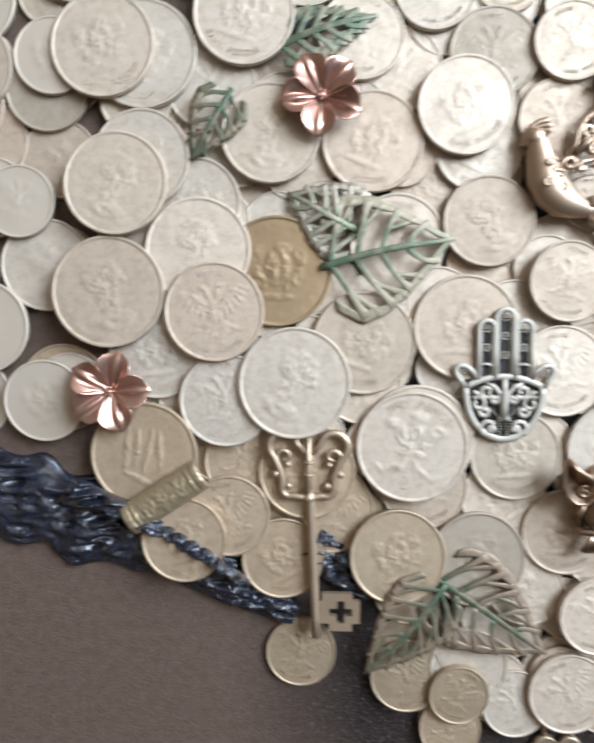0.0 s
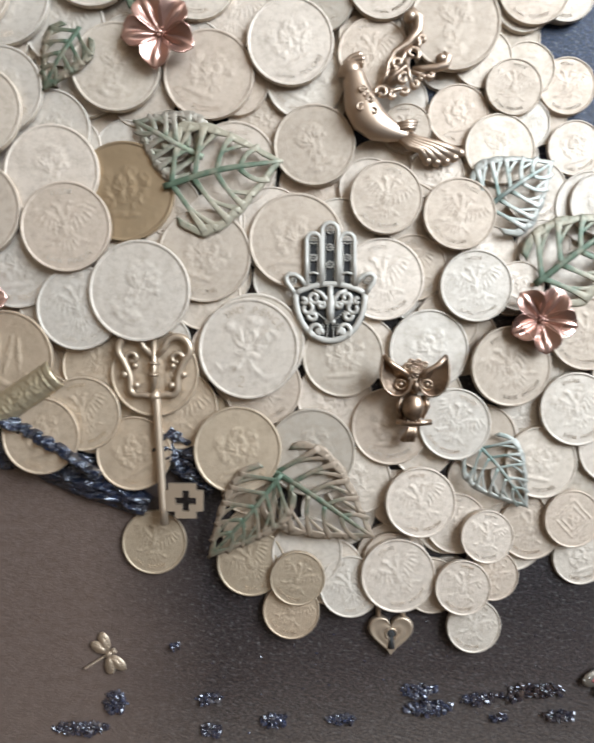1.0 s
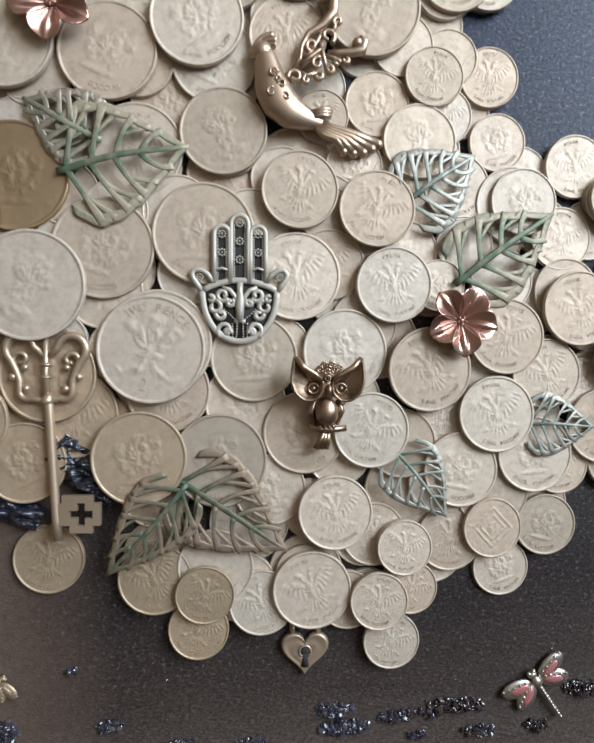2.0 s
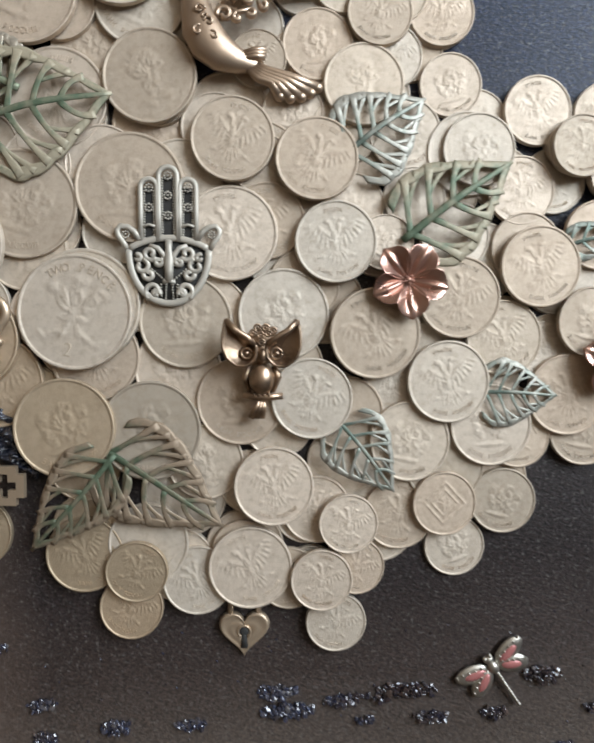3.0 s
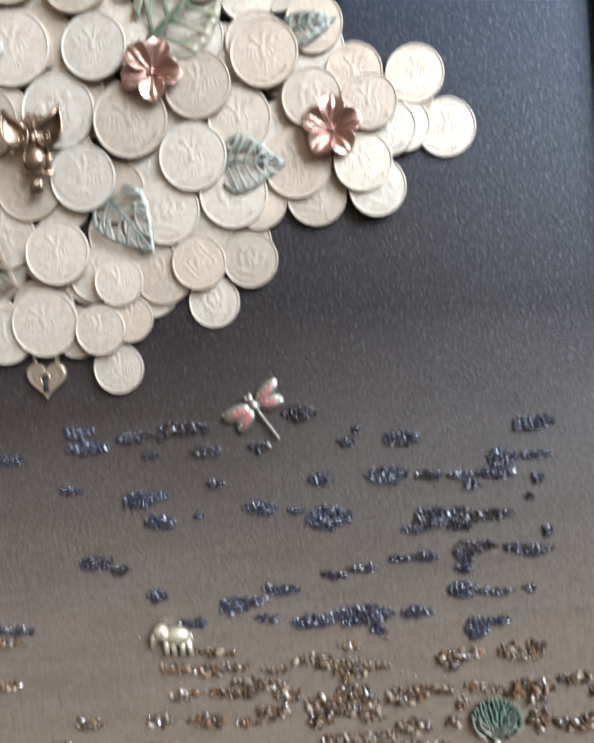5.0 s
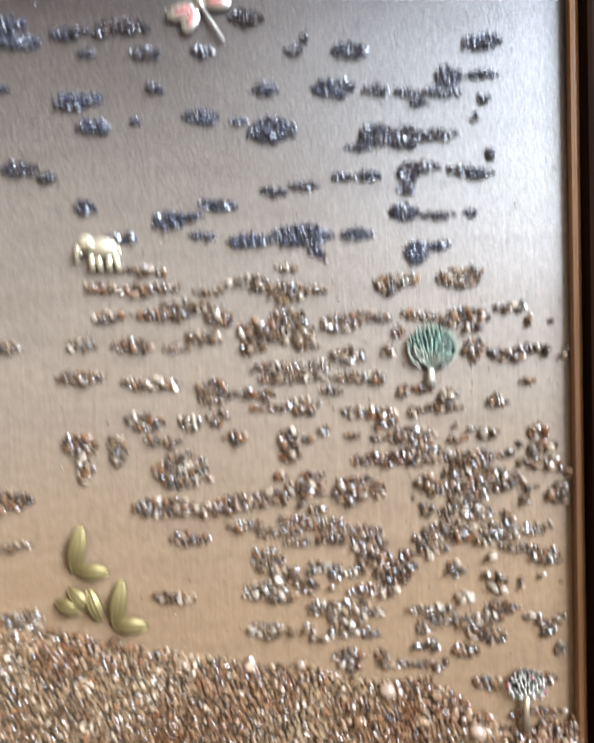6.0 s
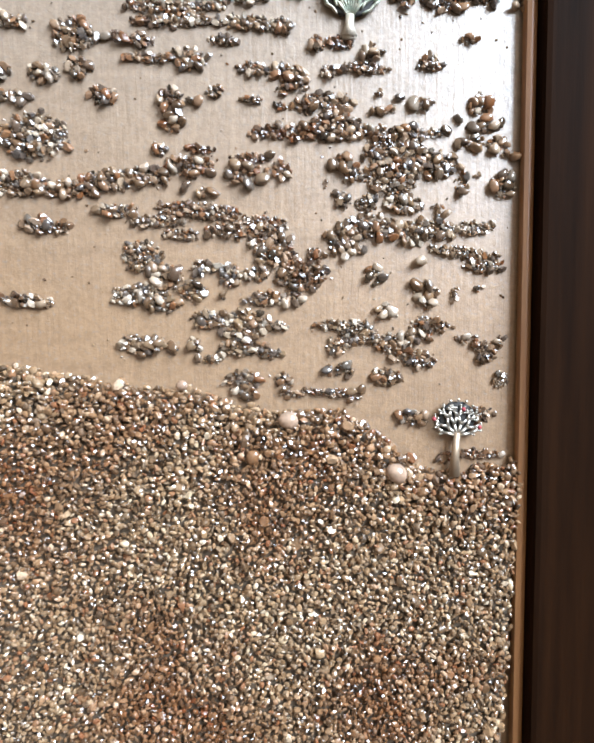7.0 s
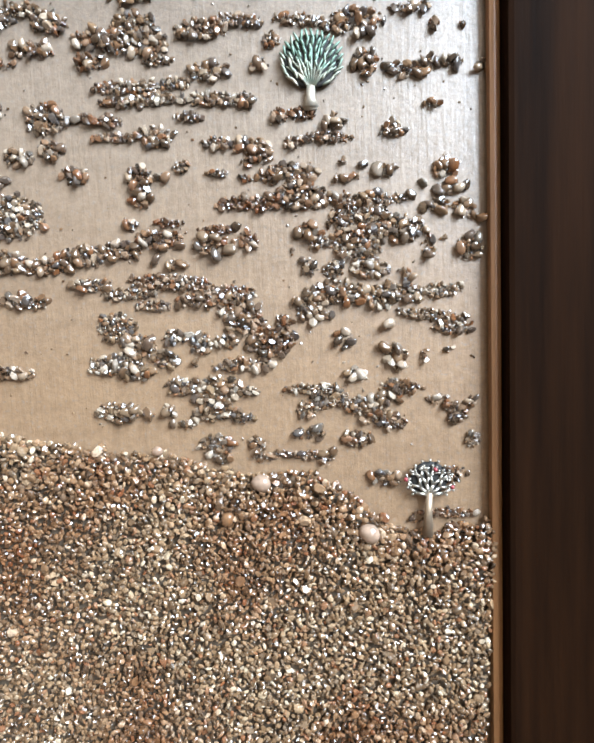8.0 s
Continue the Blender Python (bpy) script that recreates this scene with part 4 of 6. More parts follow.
def palm_charm(x, y, z):
    """An openwork silver amulet: three beaded upright lobes and two side lobes over a rounded base with scrolls."""
    ob = thing("palm_amulet", "antique silver openwork amulet with five lobes and scrolls", "charm", place(x, y, z, 0.5))
    up = lambda pts, h=0.95: [(*p, h) for p in pts]  # noqa: E731
    t = np.linspace(0, math.pi, 30)
    bowl = [(-9.7 * math.cos(q), -3.9 - 13.1 * math.sin(q) ** 0.92) for q in t]
    arch = [(-9.6 + 19.2 * k / 18, -3.8 + 2.7 * math.sin(math.pi * k / 18) ** 0.8) for k in range(19)]
    part("rim", Shape().tube(up(bowl), 0.85, 0.5, 10), SILVER, ob)
    part("rim", Shape().tube(up(arch), 0.80, 0.5, 10), SILVER, ob)
    # Openwork has no back; this black plate is added to darken its gaps.
    plate = np.zeros((2, 30, 3))
    plate[0] = np.stack([-9.4 * np.cos(t), -3.9 + 2.5 * np.sin(t) ** 0.8, np.full(30, 0.40)], -1)
    plate[1] = np.stack([-9.4 * np.cos(t), -3.9 - 12.8 * np.sin(t) ** 0.92, np.full(30, 0.40)], -1)
    part("backing", Shape().sheet(plate, 0.25), BLACK, ob, "added black plate that darkens the openings behind the scrolls")

    def rosette(px, py, r, parent):
        ro = Shape().ball((px, py, 1.0), 0.36 * r, base=ICO1)
        for j in range(8):
            ro.ball((px + r * math.cos(j * 0.785), py + r * math.sin(j * 0.785), 0.9), 0.38 * r, base=ICO1)
        part("rosette", ro, SILVER, parent)

    for px, top, w in ((-4.65, 13.0, 2.0), (-0.05, 15.9, 2.25), (4.75, 13.0, 2.0)):
        loop = [(px - w, -1.8), (px - w, 5.0), (px - w, top - w)] + arc(px, top - w, w, 180, 0, 11)[1:] + [(px + w, 5.0), (px + w, -1.8)]
        lobe = part("lobe", Shape().tube(up(loop), 0.66, 0.7, 8), SILVER, ob)
        # Added black plate, makes the see-through middle of the lobe look dark.
        part("backing", block((px - w, -2.0, 0.2), (px + w, top - w, 0.42)), BLACK, lobe, "added black plate that darkens the openings behind the rosettes")
        for k, yy in enumerate((top - 2.1, top - 6.8, top - 11.6)):
            if yy > 2:
                rosette(px, yy, 0.86, lobe)
            else:
                part("bar", Shape().tube(up([(px - w, yy), (px, yy + 0.7), (px + w, yy)]), 0.38, 0.9, 6), SILVER, lobe)
        for sx in (-1, 1):
            beads = Shape()
            for j in range(int((top - w) / 0.62) + 2):
                beads.ball((px + sx * (w - 0.85), -1.0 + j * 0.62, 0.72), 0.30, base=ICO1)
            part("bead_row", beads, SILVER, lobe)
    for s in (-1, 1):
        loop = [(s * p, q) for p, q in ((6.9, -1.6), (8.3, 0.4), (9.8, 1.5), (11.5, 1.7), (12.4, 0.7), (12.1, -0.7), (11.0, -2.2), (9.9, -3.9))]
        part("side_lobe", Shape().tube(up(loop), 0.72, 0.7, 8), SILVER, ob)
        rosette(s * 10.4, -0.3, 0.8, ob)
        for cx, cy, r, a0, a1 in ((4.5, -4.9, 1.75, -150, 250), (2.5, -6.9, 1.05, 120, 520), (6.6, -8.0, 1.9, 100, 420), (4.9, -10.0, 1.35, 10, -330), (3.8, -14.0, 2.2, -60, 250), (3.2, -14.6, 1.0, 200, -140), (7.4, -6.0, 0.9, 60, 360)):
            part("scroll", Shape().tube(up([(s * p, q) for p, q in arc(cx, cy, r, a0, a1, 20, r * 0.32)]), 0.64, 0.8, 8), SILVER, ob)
        part("scroll", Shape().tube(up([(s * p, q) for p, q in ((0.4, -7.6), (1.3, -5.2), (2.6, -3.6), (4.6, -3.0))]), 0.64, 0.8, 8), SILVER, ob)
        for a, b, count in (((8.0, -5.2), (1.3, -11.2), 13), ((0.75, -12.4), (0.95, -16.4), 7), ((2.0, -12.4), (1.9, -16.6), 7)):
            beads = Shape()
            for j in range(count):
                q = j / (count - 1)
                beads.ball((s * (a[0] + (b[0] - a[0]) * q), a[1] + (b[1] - a[1]) * q, 0.75), 0.29, base=ICO1)
            part("bead_row", beads, SILVER, ob)
    part("stem", Shape().tube(up([(0, -1.6), (0, -4), (0, -6.5), (0, -9), (0, -11.6)]), (0.9, 0.85, 1.45, 1.1, 0.95), 0.7, 8), SILVER, ob)
    part("stem", Shape().tube(up([(-1.5, -11.9), (0, -11.5), (1.5, -11.9)]), 0.5, 0.8, 7), SILVER, ob)
    return ob


palm_charm(-22.1, 27.3, rest(-22, 26, 9))


def key(x, y, z):
    ob = thing("old_key", "worn bronze key with a scrolled bow and a notched bit", "key", place(x, y, z, 0))
    m = [(0.1 + 0.060 * -py, py, 1.3) for py in np.linspace(-9, -45.6, 8)]
    part("shaft", Shape().tube([(0.2, -8, 1.3)] + m, (1.25, 1.15, 1.15), 1.0, 12), KEY_BRONZE, ob)
    part("collar", Shape().ball((0.3, -9.5, 1.4), (1.7, 1.5, 1.6)).ball((0, -3.5, 1.4), (1.5, 0.6, 1.5)).ball((0, -0.3, 1.4), (1.7, 0.6, 1.5)), KEY_BRONZE, ob)
    part("stem", Shape().tube([(0.2, -9, 1.4), (0, -3, 1.4), (0, 8, 1.4)], (1.0, 0.8, 0.8), 1.0, 8), KEY_BRONZE, ob)
    for s in (-1, 1):
        outer = [(s * px, py, 1.2) for px, py in [(0.6, 2.0), (3.0, 4.2)] + arc(6.4, 3.6, 3.6, 150, -50, 12) + [(7.6, -1.6), (6.6, -4.2), (6.6, -6.4)] + arc(4.6, -7.2, 2.0, 10, -120, 8) + [(1.6, -9.4), (0, -9.6)]]
        part("scroll", Shape().tube(outer, (0.9, 1.15, 1.0, 0.9), 1.0, 8), KEY_BRONZE, ob)
        part("scroll", Shape().tube([(s * px, py, 1.2) for px, py in arc(6.2, 1.0, 2.2, -30, 300, 14, 0.7)], (0.8, 0.6), 1.0, 8), KEY_BRONZE, ob)
        part("knob", Shape().ball((s * 8.2, -3.4, 1.3), 1.05).ball((s * 4.9, -6.4, 1.3), 1.1).ball((s * 5.2, -1.0, 1.3), 0.9), KEY_BRONZE, ob)
    bit = Shape()
    bit.round = False
    hole = ((0, 0), (1, 0), (-1, 0), (0, 1), (0, -1), (2, 2), (2, -2), (-2, -2))
    cells = {(i, j) for i in range(-2, 3) for j in range(-2, 3)} - set(hole) | {(-3, 0), (-3, 1), (-3, -1)}
    spots, faces = {}, []
    spot = lambda i, j, z: spots.setdefault((i, j, z), len(spots))  # noqa: E731
    for i, j in sorted(cells):
        ring = ((i, j), (i + 1, j), (i + 1, j + 1), (i, j + 1))
        faces += [tuple(spot(*p, 2.1) for p in ring), tuple(spot(*p, 0.6) for p in ring[::-1])]
        for k, side in enumerate(((i, j - 1), (i + 1, j), (i, j + 1), (i - 1, j))):
            if side not in cells:
                p, q = ring[k], ring[(k + 1) % 4]
                faces.append((spot(*p, 0.6), spot(*q, 0.6), spot(*q, 2.1), spot(*p, 2.1)))
    bit.add([(8.9 + (i - 0.5) * 1.95, -38.8 + (j - 0.5) * 1.95, z) for i, j, z in spots], faces)
    part("bit", bit, KEY_BRONZE, ob, "square notched bit with a cross-shaped hole")
    return ob


key(-71.2, 4.0, rest(-70, -5, 12))


def scroll_bars(s, lines, r, z, flat=1.0):
    for pts in lines:
        s.tube([(*p[:2], z if len(p) == 2 else p[2]) for p in pts], r, flat, 7)


def bird(x, y, z):
    s = Shape()
    s.tube([(-8.8, 9.0, 3.0), (-7.4, 10.2, 3.3), (-5.4, 10.6, 3.6), (-4.2, 8.2, 3.7), (-3.4, 4.6, 3.8), (-2.5, 1.0, 3.9), (-0.6, -2.4, 3.9), (2.4, -4.7, 3.7), (6.4, -6.0, 3.2), (9.6, -6.6, 2.7), (12.2, -7.2, 2.4)],
           (0.3, 1.7, 2.9, 3.2, 3.8, 4.7, 4.9, 4.3, 3.0, 2.0, 1.5), 0.72, 18)
    s.ball((-5.2, 10.4, 3.7), (3.0, 2.7, 2.4), -30)
    scroll_bars(s, [bow((-7.0, 12.0), (-2.4, 14.4), 0.7), bow((-5.6, 12.2), (-1.7, 13.2), 0.5), bow((-4.4, 11.8), (-1.7, 11.9), 0.3)], (0.6, 1.1), 4.0)
    for k, (tx, ty) in enumerate(((25.6, -11.6), (23.9, -12.9), (21.6, -13.9), (19.0, -14.2), (16.4, -13.8))):
        s.tube([(9.6 - 0.3 * k, -6.2 - 0.35 * k, 3.0), (13.4 - 0.5 * k, -8.0 - 0.55 * k, 3.2), (0.45 * 12 + 0.55 * tx, -0.45 * 8.0 + 0.55 * ty + 0.3, 3.2), (tx, ty, 2.5)], (0.8, 1.0, 1.15, 1.3), 0.95, 9)
        s.ball((tx, ty, 2.5), (1.4, 1.35, 1.25))
    for k in range(3):
        s.tube([(7.6, -4.6 - 0.7 * k, 4.2), (10.6, -3.8 - 0.75 * k, 4.3), (13.2 - 0.2 * k, -3.7 - 0.85 * k, 3.9)], (0.6, 0.75, 0.85), 0.9, 8)
    # raised wing of scrollwork
    s.tube([(2.6, 6.2, 4.4), (4.6, 8.8, 4.6), (4.9, 11.8, 4.7), (6.6, 15.0, 4.8), (10.4, 17.3, 4.9), (13.0, 20.6, 5.0), (13.1, 23.8, 5.0), (11.4, 25.6, 5.0), (10.2, 24.4, 5.0)], (0.55, 0.6, 0.65, 0.95, 1.35, 1.55, 1.45, 1.35), 0.9, 12)
    s.ball((10.7, 24.3, 5.0), 1.75)
    s.tube([(11.8, 10.6, 4.6), (14.6, 10.6, 4.6), (18.0, 10.7, 4.7), (20.7, 11.6, 4.8), (21.2, 13.4, 4.8), (19.6, 14.2, 4.8)], (0.6, 0.9, 1.3, 1.5, 1.3), 0.9, 12)
    s.ball((19.4, 13.2, 4.8), 1.5)
    for cx, cy, r, a0, a1 in ((3.2, 3.9, 1.9, 200, -170), (7.5, 12.0, 1.6, 250, -100), (11.6, 14.6, 2.0, -60, 290), (9.0, 7.6, 1.6, 60, 410), (14.2, 18.4, 1.3, 230, -90), (16.6, 8.8, 0.95, 180, 480), (12.2, 6.0, 1.1, 90, -230), (9.6, 4.6, 1.1, 200, 520), (6.2, 3.2, 1.0, 100, 420), (14.0, 8.0, 0.8, 0, 320)):
        s.tube([(*p, 4.6) for p in arc(cx, cy, r, a0, a1, 18, r * 0.3)], (0.74, 0.58), 1.2, 8)
    for pts in (((4.9, 6.9), (7.3, 9.4), (10.0, 11.4), (10.6, 13.6)), ((9.7, 13.2), (10.7, 9.4), (11.6, 5.6)), ((11.2, 9.8), (13.4, 9.2), (16.0, 8.2)), ((3.4, 5.8), (6.4, 4.5), (9.6, 5.4)), ((5.4, 9.0), (7.2, 10.4), (8.8, 13.0), (10.6, 16.4)), ((12.8, 15.6), (13.4, 17.2), (14.6, 19.6))):
        s.tube([(*p, 4.5) for p in pts], (0.66, 0.55), 1.0, 8)
    for cx, cy, r, a0, a1 in ((-2.4, 3.6, 1.3, 0, 330), (-0.2, 0.9, 1.2, 180, -150), (-2.8, -1.2, 1.3, 60, 380), (0.9, -2.2, 1.0, 120, -200), (-1.2, 2.0, 0.8, 40, 300)):
        s.tube([(*p, 7.15) for p in arc(cx, cy, r, a0, a1, 14, r * 0.3)], 0.36, 1.0, 6)
    return one_mesh("bird_charm", "antique bronze bird figure with scrollwork wing", "figurine", place(x, y, z, 0), s, BRONZE)


bird(-11.6, 74.6, rest(-6, 72, 9) - 1.0)


def owl(x, y, z):
    s = Shape()
    mid = 0.8
    s.ball((mid, -4.7, 2.6), (3.2, 4.0, 2.9), base=ICO3)
    s.ball((mid, 5.2, 2.4), (3.8, 2.9, 2.1)).ball((mid, 1.6, 2.6), (2.4, 3.2, 1.9))
    edge = np.array(((8.6, 9.6), (9.2, 6.4), (9.3, 3.0), (8.2, 0.2), (6.0, -1.5), (3.4, -1.5), (1.5, 0.2), (1.1, 2.6), (2.2, 4.8), (4.6, 6.0), (6.9, 7.4), (8.6, 9.6)))
    fine = np.linspace(0, 11, 45)
    ex, ey = np.interp(fine, range(12), edge[:, 0]), np.interp(fine, range(12), edge[:, 1])
    ex[1:-1], ey[1:-1] = (ex[:-2] + 2 * ex[1:-1] + ex[2:]) / 4, (ey[:-2] + 2 * ey[1:-1] + ey[2:]) / 4
    for k in (-1, 1):
        cup = np.zeros((8, 45, 3))
        for i, q in enumerate(np.linspace(0.12, 1, 8)):
            cup[i] = np.stack([mid + k * (3.6 + (ex - 3.6) * q), 1.5 + (ey - 1.5) * q, 2.1 + 2.5 * q ** 1.8 + 0.14 * np.sin(fine * 9) * q * (1 - q)], -1)
        s.sheet(cup, 0.7)
        s.tube([(mid + k * p, q, 4.6) for p, q in zip(ex, ey)], 0.42, 1.0, 8)
        s.tube([(mid + k * 1.6, 3.4, 4.9), (mid + k * 3.2, 5.2, 5.1), (mid + k * 6.4, 7.0, 5.0), (mid + k * 8.5, 9.4, 4.7)], (0.5, 0.7, 0.9, 0.75), 0.9, 9)
        s.tube([(*p, 3.3) for p in arc(mid + k * 3.6, 1.5, 1.3, 0, 360, 18)], 0.36, 1.1, 7)
        s.ball((mid + k * 3.6, 1.5, 2.9), 0.85)
        s.tube([(mid + k * 2.9, -1.4, 2.2), (mid + k * 4.1, -4.4, 2.3), (mid + k * 2.8, -8.0, 2.0)], (0.7, 0.85, 0.5), 1.1, 8)
    s.ball((mid + 0.3, 0.9, 4.3), (0.95, 1.9, 1.2))
    for cx, cy in ((-1.4, 6.4), (0.4, 5.9), (2.2, 6.3), (-0.4, 7.7), (1.6, 7.7), (3.4, 7.0), (0.6, 4.2)):
        s.tube([(*p, 4.3) for p in arc(mid + cx - 0.6, cy, 0.72, 0, 360, 12)], 0.30, 1.0, 6)
        s.ball((mid + cx - 0.6, cy, 4.1), 0.42, base=ICO1)
    s.tube([(-3.7, -8.7, 2.4), (-1.0, -9.1, 2.6), (2.6, -9.2, 2.6), (6.0, -8.9, 2.4)], (0.8, 0.95, 0.9, 0.85), 0.9, 10)
    for k in range(4):
        s.ball((mid - 1.8 + 1.2 * k, -8.5, 3.2), (0.45, 0.75, 0.5), base=ICO1)
    for k in (-1, 0, 1):
        s.tube([(0.9 + k * 0.55, -9.8, 2.2), (0.2 + k * 0.95, -12.2, 2.0), (-0.5 + k * 1.25, -14.4, 1.6)], (0.6, 0.85, 0.95), 0.8, 8)
    return one_mesh("owl_charm", "antique bronze owl figure with cupped eyes on a perch", "figurine", place(x, y, z, 0), s, OWL_BRONZE)


owl(0.0, -3.2, rest(0, -5, 7))


def heart_lock(x, y, z):
    ob = thing("heart_padlock", "small bronze heart-shaped padlock with a keyhole", "padlock", place(x, y, z, 0))
    t = np.linspace(0, 2 * math.pi, 49)
    hx, hy = 0.40 * 16 * np.sin(t) ** 3, 0.40 * (13 * np.cos(t) - 5 * np.cos(2 * t) - 2 * np.cos(3 * t) - np.cos(4 * t)) + 0.8
    g = np.zeros((7, 49, 3))
    for i, (q, h) in enumerate(((1.0, 0.0), (1.04, 1.0), (1.0, 1.9), (0.92, 2.2), (0.85, 1.9), (0.6, 2.2), (0.02, 2.4))):
        g[i] = np.stack([hx * q, hy * q, np.full(49, h)], -1)
    part("body", Shape().sheet(g, 0.05), KEY_BRONZE, ob)
    keyhole = part("keyhole", Shape().ball((0, 0.9, 2.3), (1.25, 1.25, 0.35)).tube([(0, 0.6, 2.35), (0.1, -3.4, 2.3)], (0.6, 1.0), 0.4, 8), BLACK, ob, "dark keyhole")
    part("keyhole_rim", Shape().tube([(*p, 2.4) for p in arc(0, 0.9, 1.6, -60, 240, 14)], 0.3, 1.0, 6), KEY_BRONZE, keyhole)
    part("shackle", Shape().tube([(-3.6, 4.6, 1.2), (-3.6, 9, 1.2)] + [(*p, 1.2) for p in arc(0, 9, 3.6, 180, 0, 10)] + [(3.6, 9, 1.2), (3.6, 4.6, 1.2)], 0.75, 1.0, 8), KEY_BRONZE, ob)
    return ob


heart_lock(-3.6, -75.1, 0.05)


def dragonfly(x, y, z, turn, size, body, inlay, label):
    s = Shape()
    s.ball((0, 4.2, 1.6), (1.5, 1.2, 1.1)).ball((0, 1.6, 1.6), (1.5, 2.0, 1.3))
    for k in (-1, 1):
        s.ball((0.8 * k, 5.0, 1.9), 0.75, base=ICO1)
    for k in range(11):
        s.ball((0, -0.8 - 1.05 * k, 1.4), (0.72 - 0.01 * k, 0.72, 0.8), base=ICO1)
    for k in (-1, 1):
        for a, lng in ((14, 10.2), (-30, 9.2)):
            c, n = math.cos(radians(a)), math.sin(radians(a))
            cx, cy = k * (1.0 + lng / 2 * c), 1.6 + lng / 2 * n
            s.ball((cx, cy, 1.3), (lng / 2, 2.7, 0.7), k * a)
            s.ball((k * (1.0 + lng * 0.45 * c), 1.6 + lng * 0.45 * n - 0.2, 1.55), (lng * 0.34, 1.35, 0.72), k * a, slot=1)
            for q in range(5):
                s.ball((k * (3 + (lng - 3) * q / 4 * c), 1.6 + (2 + (lng - 3) * q / 4) * n + 1.1, 1.9), 0.42, base=ICO1)
    s.v = [(px * size, py * size, pz * size) for px, py, pz in s.v]
    return one_mesh("dragonfly_charm", label, "figurine", place(x, y, z, turn), s, body, inlay)


dragonfly(63.6, -86.4, 0.0, 35, 0.98, PEWTER, ENAMEL, "pewter dragonfly figure with rose enamel wings on the board")
dragonfly(-86.4, -81.5, 0.0, -58, 0.62, KEY_BRONZE, KEY_BRONZE, "small bronze dragonfly figure on the dark board")


def ingot():
    """A short gilt roll with stamped bosses."""
    s = Shape()
    n, m = 64, 26
    g = np.zeros((n, m, 3))
    for i in range(n):
        for j in range(m):
            a, b = i / (n - 1) * 2 - 1, j / (m - 1) * 2 - 1
            z = 3.0 * math.sqrt(max(0.02, 1 - 0.9 * b * b))
            z += 0.30 * noise.noise((a * 16, b * 5, 1.7)) * (1 - b * b) + 0.45 * max(0, noise.noise((a * 7, b * 3, 8.1))) * (abs(a) < 0.5)
            z += 0.35 * (0.84 < abs(a) < 0.97) + 0.25 * (0.70 < abs(a) < 0.76)
            g[i, j] = (a * 11.2, b * 4.1, z)
    s.sheet(g, 0.6)
    return one_mesh("gilt_roll", "short gilt roll with stamped bosses lying on coins", "roll", place(-107.2, -5.4, rest(-107, -3, 6) - 0.6, 34), s, OLD_GOLD)


ingot()


def elephant():
    s = Shape()
    s.ball((1.4, 0.4, 2.2), (4.6, 3.1, 2.2)).ball((-3.8, 1.6, 2.3), (2.7, 2.6, 2.1)).ball((-2.6, 1.2, 3.6), (1.5, 2.0, 0.9), 15)
    s.tube([(-5.8, 1.0, 2.2), (-6.8, -1.2, 2.0), (-6.7, -3.0, 1.8), (-7.4, -3.8, 1.7)], (1.1, 0.8, 0.5), 1.0, 8)
    s.tube([(-5.2, -0.2, 2.8), (-5.6, -2.0, 2.8)], (0.4, 0.2), 1.0, 6)
    for x, d in ((-2.2, -0.2), (-0.1, 0.2), (3.0, -0.2), (4.9, 0.9)):
        s.tube([(x, -1.4, 1.9), (x + d * 0.5, -4.2, 1.7), (x + d, -6.3, 1.5)], (1.25, 0.95, 0.9), 0.9, 8)
    s.tube([(5.9, 1.0, 2.0), (6.5, -1.6, 1.8)], (0.4, 0.25), 1.0, 6)
    return one_mesh("elephant_charm", "pale gold elephant figure standing among pebbles", "figurine", place(33.4, -159.0, 0.0, 0), s, IVORY_GOLD)


elephant()


def gilt_leaf(x, y, lng, wid, turn, label):
    n, m = 20, 17
    g = np.zeros((n, m, 3))
    for i in range(n):
        for j in range(m):
            a, b = i / (n - 1), j / (m - 1) * 2 - 1
            g[i, j] = (lng * a, wid * math.sin(math.pi * (0.05 + 0.9 * a)) ** 0.7 * b, 1.2 + 2.0 * math.sin(math.pi * a) * (1 - 0.6 * b * b) - 0.25 * math.exp(-b * b * 30) + 0.16 * math.cos(b * 11))
    return one_mesh("gilt_leaf", label, "leaf", place(x, y, 0.3, turn), Shape().sheet(g, 0.9), OLIVE_GOLD, group="gilt leaves")


for x, y, lng, wid, turn in ((25.5, -259, 15, 3.0, 82), (26, -258, 10.5, 2.6, -4), (30, -264, 11, 2.4, -68), (24, -264, 9, 2.4, -40), (38.5, -276, 15, 2.8, 83), (37.5, -275, 11, 2.7, -3), (20, -268, 9, 2.6, -20)):
    gilt_leaf(x, y, lng, wid, turn, "plump olive-gold leaf standing at the sand's edge")


def fork(x, y, way, lng, depth, inside, out):
    """Branches that fork again and again inside an outline; out collects rows of points, thickness and depth."""
    e = (x + lng * math.cos(radians(way)), y + lng * math.sin(radians(way)))
    if not inside(*e):
        e = (x + 0.5 * lng * math.cos(radians(way)), y + 0.5 * lng * math.sin(radians(way)))
        depth = 0
    out.append(((x, y), e, depth))
    for turn in (-30, 24) if depth else ():
        fork(*e, way + turn + RNG.uniform(-9, 9), lng * RNG.uniform(0.66, 0.84), depth - 1, inside, out)


